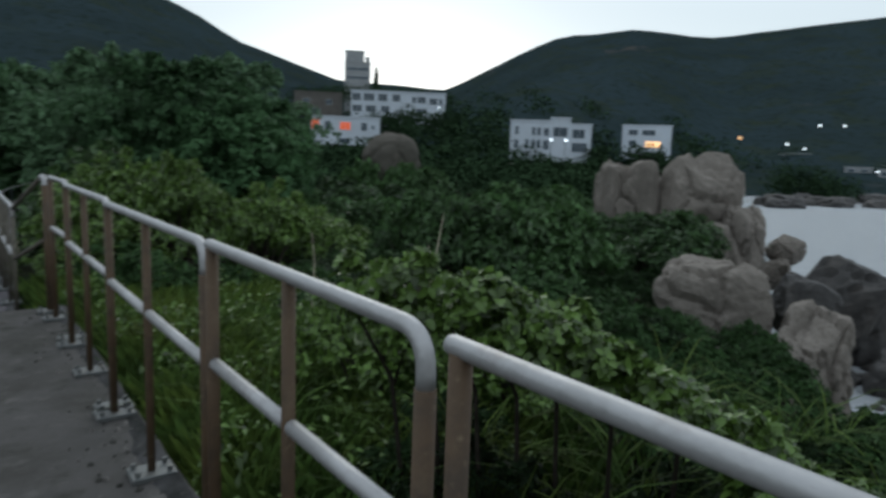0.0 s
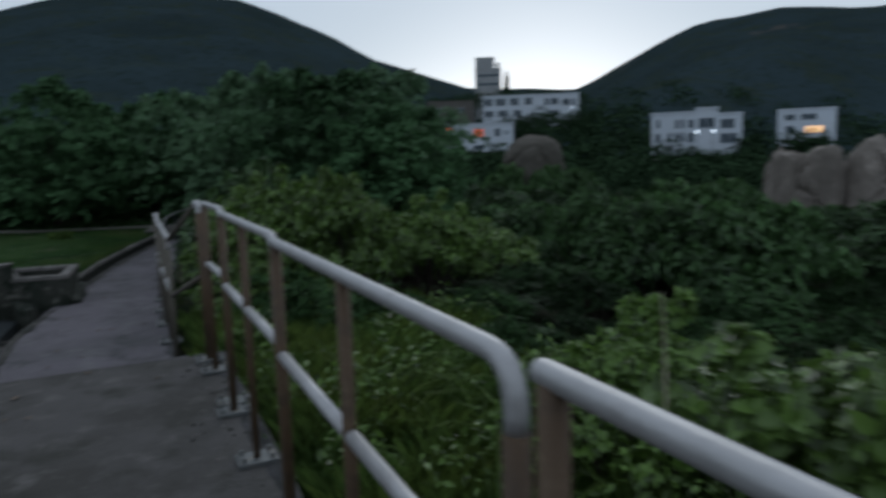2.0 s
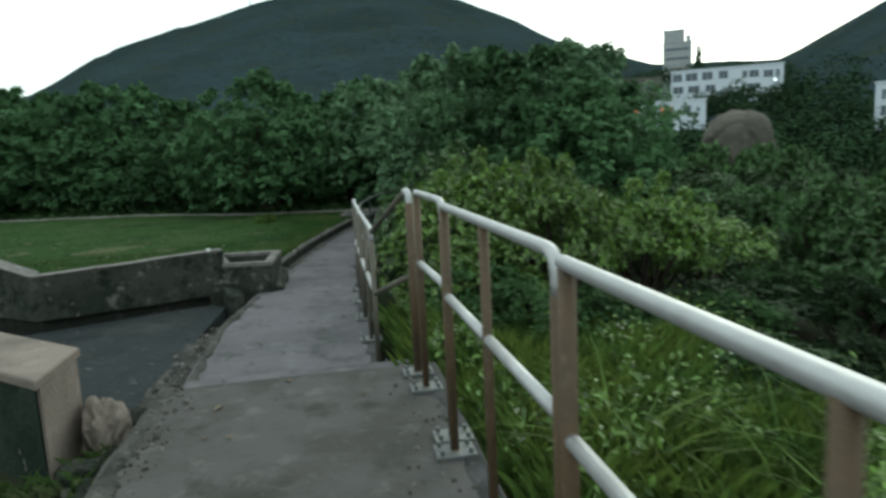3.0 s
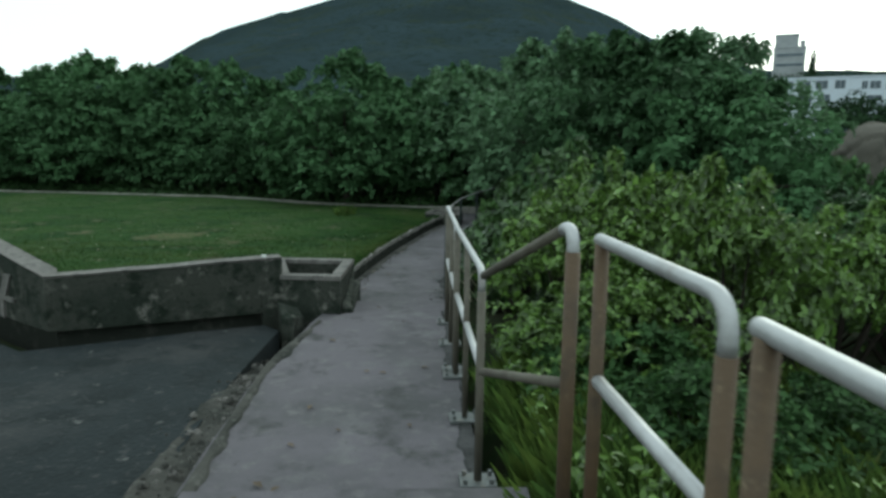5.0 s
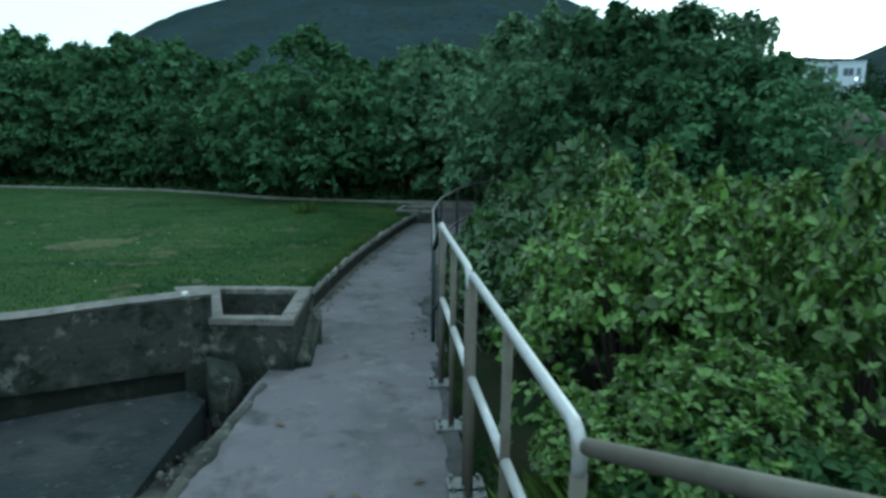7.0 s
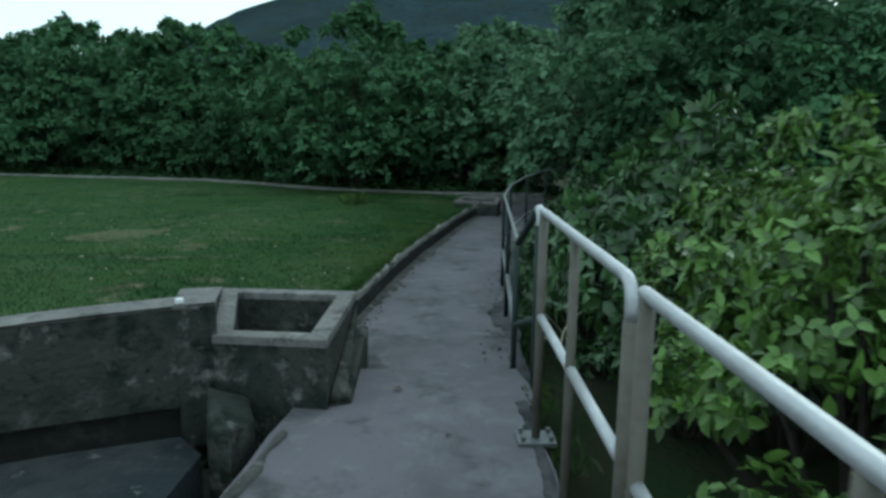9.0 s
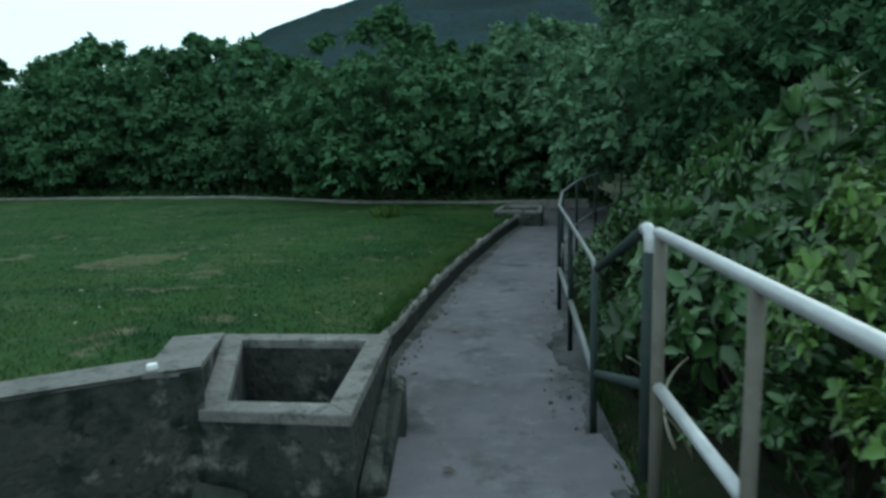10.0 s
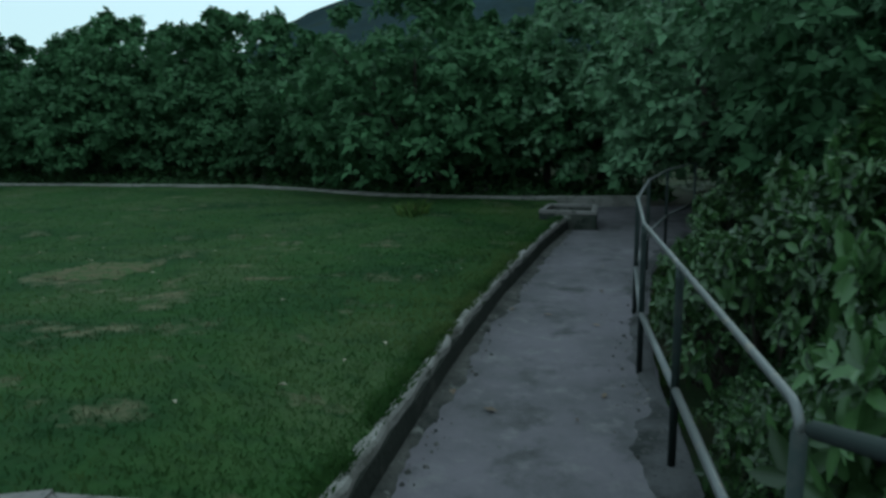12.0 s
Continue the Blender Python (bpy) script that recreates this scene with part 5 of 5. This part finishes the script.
tw = house(28.75, 260, 22.0, 9.5, "grey stepped water tower building on the ridge", [(-4.8, 4.8, 0, 8, -8, 12.4), (-4.6, 2.4, 0.5, 7, 12.7, 16.6), (3.0, 4.4, 0.5, 4, 12.7, 14.4)], [(0, 9.6, 8.0, 1.0), (0, 6.4, 8.0, 1.0)], GREYWALL)
tagged(part("seawall", box(-11, 0, -3, 11, 0.8, 0.75), COPING), "pale concrete sea wall below the villa", "wall", kind="structure").matrix_world = Matrix.LocRotScale((*polar(40.3, 100), -0.2), Euler((0, 0, radians(-40))), None)


def street_lamp(az, el, r, mat, size):
    x, y = polar(az, r)
    z = 1.4 + r * math.tan(radians(el))
    ob = thing("street_lamp", Matrix.Translation((x, y, 0)), "lit lamp on a pole on the hillside", "street lamp", "lamps round the bay")
    bm = bmesh.new()
    bmesh.ops.create_icosphere(bm, subdivisions=2, radius=size * 0.6, matrix=Matrix.Translation((0, 0, z)))
    part("lamp", bm, mat, ob)
    part("pole", tube([(0.0, 0.15, min(land(x, y) - 1, z - 1)), (0.0, 0.15, z - size * 0.6)], 0.06, 6), DARK, ob)


for az, el, r, mat, size in ((45.2, 1.55, 126, LAMPWHITE, 0.36), (46.4, 1.55, 126, LAMPWHITE, 0.36), (59.7, 2.1, 230, LAMPWARM, 0.7), (63.0, 1.7, 240, LAMPWHITE, 0.5), (64.2, 1.4, 240, LAMPWHITE, 0.5), (65.0, 3.1, 300, LAMPWHITE, 0.55), (66.6, 3.1, 300, LAMPWHITE, 0.5),
                             (73.2, 1.9, 300, LAMPWHITE, 0.5), (69.0, -0.1, 226, LAMPWHITE, 0.42), (70.6, 0.0, 226, LAMPWHITE, 0.42), (72.2, -0.1, 226, LAMPWHITE, 0.42), (73.4, -0.2, 226, LAMPWHITE, 0.42), (72.6, 0.75, 228, LAMPWHITE, 0.45), (78.0, 0.0, 300, LAMPWHITE, 0.5), (53.6, 4.4, 300, LAMPWHITE, 0.4), (41.0, 4.4, 260, LAMPWHITE, 0.5), (35.6, 3.9, 196, LAMPWHITE, 0.4)):
    street_lamp(az, el, r, mat, size)

# ---- small things ----
bm = box(-0.019, -0.013, 0, 0.019, 0.013, 0.026, 0.006)
lt = tagged(part("litter", bm, LITTER), "crumpled white scrap on the wall top", "litter")
lt.matrix_world = pose(-1.44, 10.80, 0.285, 0, 0, 30)

# bare patch and weeds on the lawn
def patch(cx, cy, rx, ry, seed, label):
    bm = bmesh.new()
    mid = bm.verts.new((cx, cy, lawn_z(cx, cy) + 0.012))
    ring = []
    for k in range(40):
        a = math.tau * k / 40
        q = 1 + 0.4 * noise.noise((math.cos(a) * 1.5, math.sin(a) * 1.5, seed)) + 0.35 * noise.noise((math.cos(a) * 6, math.sin(a) * 6, seed))
        x, y = cx + rx * q * math.cos(a), cy + ry * q * math.sin(a)
        ring.append(bm.verts.new((x, y, lawn_z(x, y) + 0.006)))
    for k in range(40):
        bm.faces.new((mid, ring[k], ring[(k + 1) % 40]))
    tagged(part("bare_patch", bm, EARTH), label, "soil", kind="structure")


patch(-4.25, 16.5, 0.55, 0.45, 1, "bare worn earth in the lawn")


def tuft(x, y, z, seed, n=60, h=0.22):
    g = np.random.default_rng(seed)
    ob = blades("weed_tuft", [(x + g.normal(0, 0.07), y + g.normal(0, 0.07), z) for _ in range(n)], h, 0.014, TALLGRASS, "tuft of taller weeds on the lawn", seed, 0.7)
    ob["kind"] = ""
    return ob


for k, (x, y) in enumerate(((-1.75, 20.6), (-1.5, 20.75), (-1.6, 20.4))):
    tuft(x, y, lawn_z(x, y), 70 + k)

# fallen leaves and chips on the path
for k in range(34):
    y = rg.uniform(4.5, 17.5)
    x = rg.uniform(-0.85, 0.25) if y < 11 else rg.uniform(curb_x(y) + 0.1, edge_x(y) - 0.05)
    z = 0.006 if y < 6.6 else -0.128 if y < 7.15 else -0.262 if y < 10.86 else -0.277 if y < 11.4 else -0.442
    g = np.random.default_rng(300 + k)
    q = g.uniform(0.02, 0.05)
    bm = bmesh.new()
    vs = [bm.verts.new(c) for c in ((-q, 0, 0.004), (0, -q * 0.45, 0.010), (q, 0, 0.004), (0, q * 0.45, 0.012))]
    bm.faces.new((vs[0], vs[1], vs[2]))
    bm.faces.new((vs[0], vs[2], vs[3]))
    lf = tagged(part("fallen_leaf", bm, DRYLEAF), "dry brown leaf lying on the path", "leaf", "fallen leaves on the path")
    lf.matrix_world = pose(x, y, z, 0, 0, g.uniform(0, 360))

# rubble and weeds by the drain
tagged(rock("concrete_stub", -1.22, 6.14, -0.12, 0.13, 0.18, 0.27, 431, BARE, "", 20, 7, 4, 4), "short broken concrete stub beside the drain", "concrete stub")
for k, (x, y, z, q) in enumerate(((-1.12, 5.55, -0.10, 0.09), (-1.2, 5.2, -0.12, 0.11), (-1.16, 6.5, -0.12, 0.10), (-1.08, 6.78, -0.2, 0.08), (-1.12, 7.3, -0.30, 0.09), (-1.25, 5.75, -0.1, 0.12), (-1.18, 8.1, -0.5, 0.08), (-1.05, 9.4, -0.5, 0.07), (-1.12, 10.1, -0.5, 0.09), (-1.3, 4.7, -0.12, 0.1))):
    rock("rubble", x, y, z, q, q * 0.8, q * 0.6, 400 + k, OLD, "broken lump of old concrete beside the drain", 37 * k, 6, 10, 3)
for k in range(26):
    y = rg.uniform(4.3, 6.4)
    q = rg.uniform(0.025, 0.075)
    rock("rubble", -1.13 + rg.normal(0, 0.07), y, -0.10 + q * 0.2, q, q * 0.8, q * 0.6, 440 + k, (OLD, COPING, OLD)[k % 3], "broken lump of old concrete beside the drain", 41 * k, 6, 12, 3)
p = []
for _ in range(1500):
    x, y = rg.uniform(-1.75, -1.1), rg.uniform(4.0, 6.0)
    if x < -1.38 and y > 5.7:
        continue
    p.append((x, y, -0.17))
blades("verge_weeds", p, 0.14, 0.010, BLADE, "weeds on the soil beside the wall end", 8, 0.9)

# dry stalks over the shrubs
for k, (a, b) in enumerate((((1.28, 2.12, 0.85), (1.47, 2.29, 1.18)), ((1.26, 2.15, 0.88), (1.41, 2.30, 1.05)), ((1.0, 2.5, 0.8), (1.01, 2.53, 1.10)))):
    st = thing("dry_stalk", label="pale dry stalk standing out of the shrubs", category="stalk")
    part("stalk", tube([a, [(p_ + q_) / 2 + 0.02 for p_, q_ in zip(a, b)], b], [0.0035, 0.003, 0.0015], 6), DRYSTALK, st)

# dirt gathered along the edges of the path
def dirt_strip(name, line, ys, z, width, mat, label, seed):
    """Thin ragged bank of silt that starts at line(y) and reaches out by width, which may be negative."""
    verts, faces = [], []
    for i, y in enumerate(ys):
        x, w = line(y), width * max(0.05, 0.6 + 0.8 * noise.noise((seed, y * 1.1, 1)) + 0.4 * noise.noise((seed, y * 5.0, 2)) + 0.15 * noise.noise((seed, y * 17.0, 3)))
        for k, (u, h) in enumerate(((-0.08, 0.012), (0.25, 0.016), (0.6, 0.011), (0.85, 0.006), (1.0, -0.012))):
            verts.append((x + w * u, y, z + h + 0.004 * noise.noise((x * 20, y * 20, k))))
            if i and k:
                a = len(verts) - 1
                faces.append((a - 6, a - 5, a, a - 1))
    tagged(mesh_part(name, verts, faces, mat, smooth=True), label, "dirt", kind="structure")


dirt_strip("dirt", lambda y: curb_x(y) + 0.05, span(11.95, 19.6, 0.025), -0.443, 0.15, SILT, "dark silt and leaf crumbs along the kerb foot", 3)
dirt_strip("dirt_2", lambda y: edge_x(y) + 0.08, span(11.5, 19.4, 0.025), -0.446, -0.22, DAMP, "black moss along the railing side of the path", 5)
dirt_strip("dirt_3", lambda y: -1.05, span(3.6, 6.6, 0.025), 0.0, 0.17, SILT, "gritty dirt along the crumbling path edge", 8)
dirt_strip("dirt_4", lambda y: 0.60, span(1.0, 6.6, 0.025), -0.003, -0.13, DAMP, "soil washed under the railing onto the path", 9)
dirt_strip("dirt_5", lambda y: 0.33, span(7.2, 10.85, 0.025), -0.266, -0.10, DAMP, "dark moss under the railing", 12)
dirt_strip("dirt_6", lambda y: -1.10 + 0.24 * ease(9.0, 10.9, y), span(7.2, 10.5, 0.025), -0.264, 0.09, SILT, "grit along the drain edge of the path", 14)


def crumbs(name, spots, mat, label):
    """Loose chips (x, y, z, size): small skewed blocks in one mesh."""
    g = np.random.default_rng(21)
    verts, faces = [], []
    for x, y, z, q in spots:
        b, a = len(verts), g.uniform(0, math.tau)
        for k in range(5):
            r = q * g.uniform(0.6, 1.2)
            verts.append((x + r * math.cos(a + k * 1.257), y + r * math.sin(a + k * 1.257), z - 0.006))
        for k in range(3):
            r = q * g.uniform(0.3, 0.6)
            verts.append((x + r * math.cos(a + k * 2.09), y + r * math.sin(a + k * 2.09), z + q * g.uniform(0.3, 0.7)))
        faces += [(b, b + 1, b + 5), (b + 1, b + 2, b + 6, b + 5), (b + 2, b + 3, b + 6), (b + 3, b + 4, b + 7, b + 6), (b + 4, b, b + 5, b + 7), (b + 5, b + 6, b + 7)]
    tagged(mesh_part(name, verts, faces, mat), label, "grit", kind="stuff")


for mat, n, label in ((COPING, 420, "pale concrete crumbs along the path edges"), (SILT, 700, "dark grit along the path edges")):
    spots = []
    for k in range(n):
        q = 0.004 + 0.016 * rg.random() ** 3
        pick = k % 6
        if pick == 0:
            y = rg.uniform(12.0, 19.0)
            spots.append((curb_x(y) + 0.08 + abs(rg.normal(0, 0.09)), y, -0.443, q))
        elif pick == 1:
            y = rg.uniform(11.5, 18.5)
            spots.append((edge_x(y) + 0.04 - abs(rg.normal(0, 0.12)), y, -0.443, q))
        elif pick in (2, 3):
            y = rg.uniform(3.0, 6.6)
            spots.append((-1.03 + abs(rg.normal(0, 0.10)), y, 0.006, q * 1.3))
        elif pick == 4:
            y = rg.uniform(1.2, 6.6)
            spots.append((0.55 - abs(rg.normal(0, 0.14)), y, 0.006, q))
        else:
            y = rg.uniform(7.3, 10.0)
            spots.append((-1.22 + rg.normal(0, 0.09), y, curve(DRAIN, y) + 0.02, q * 1.8))
    crumbs("grit", spots, mat, label)

# bare stems leaning through the dark railing
for a, m_, b in (((0.72, 11.05, -0.5), (0.50, 11.2, 0.02), (0.95, 11.5, 0.18)), ((0.80, 11.3, -0.5), (0.62, 11.15, -0.1), (0.44, 11.0, 0.05)), ((0.9, 11.7, -0.5), (0.6, 11.55, 0.0), (0.38, 11.25, 0.16))):
    st = thing("bare_stem", label="pale bent bare stem leaning against the railing", category="stem")
    part("stem", tube(bend(a, m_, b, 0.28, 9), [0.008 - 0.0005 * k for k in range(10)], 6), DRYSTALK, st, smooth=True)
mast = thing("radio_mast", Matrix.Translation((-60.0, 690.0, land(-60.0, 690.0) - 2.0)), "thin radio mast on the hilltop", "mast")
part("pole", tube([(0, 0, 0), (0, 0, 14)], [0.5, 0.25], 6), DARK, mast)
part("crossbar", tube([(-2.2, 0, 8.5), (2.2, 0, 8.5)], 0.22, 6), DARK, mast)

# pale scraps on the lawn
for k in range(48):
    x, y = rg.uniform(-6.5, -0.6), rg.uniform(11.6, 18.5)
    if y < front_y(x) + 0.3:
        continue
    bm = bmesh.new()
    q = 0.010 + 0.022 * rg.random() ** 2
    vs = [bm.verts.new(c) for c in ((-q, 0, 0.0), (0, -q * 0.6, 0.012), (q, 0, 0.004), (0, q * 0.6, 0.016))]
    bm.faces.new((vs[0], vs[1], vs[2]))
    bm.faces.new((vs[0], vs[2], vs[3]))
    sc_ = tagged(part("pale_leaf_scrap", bm, DRYSTALK), "pale dry leaf scrap lying on the lawn", "leaf", "scraps on the lawn")
    sc_.matrix_world = pose(x, y, lawn_z(x, y) + 0.022, 0, 0, 50 * k)
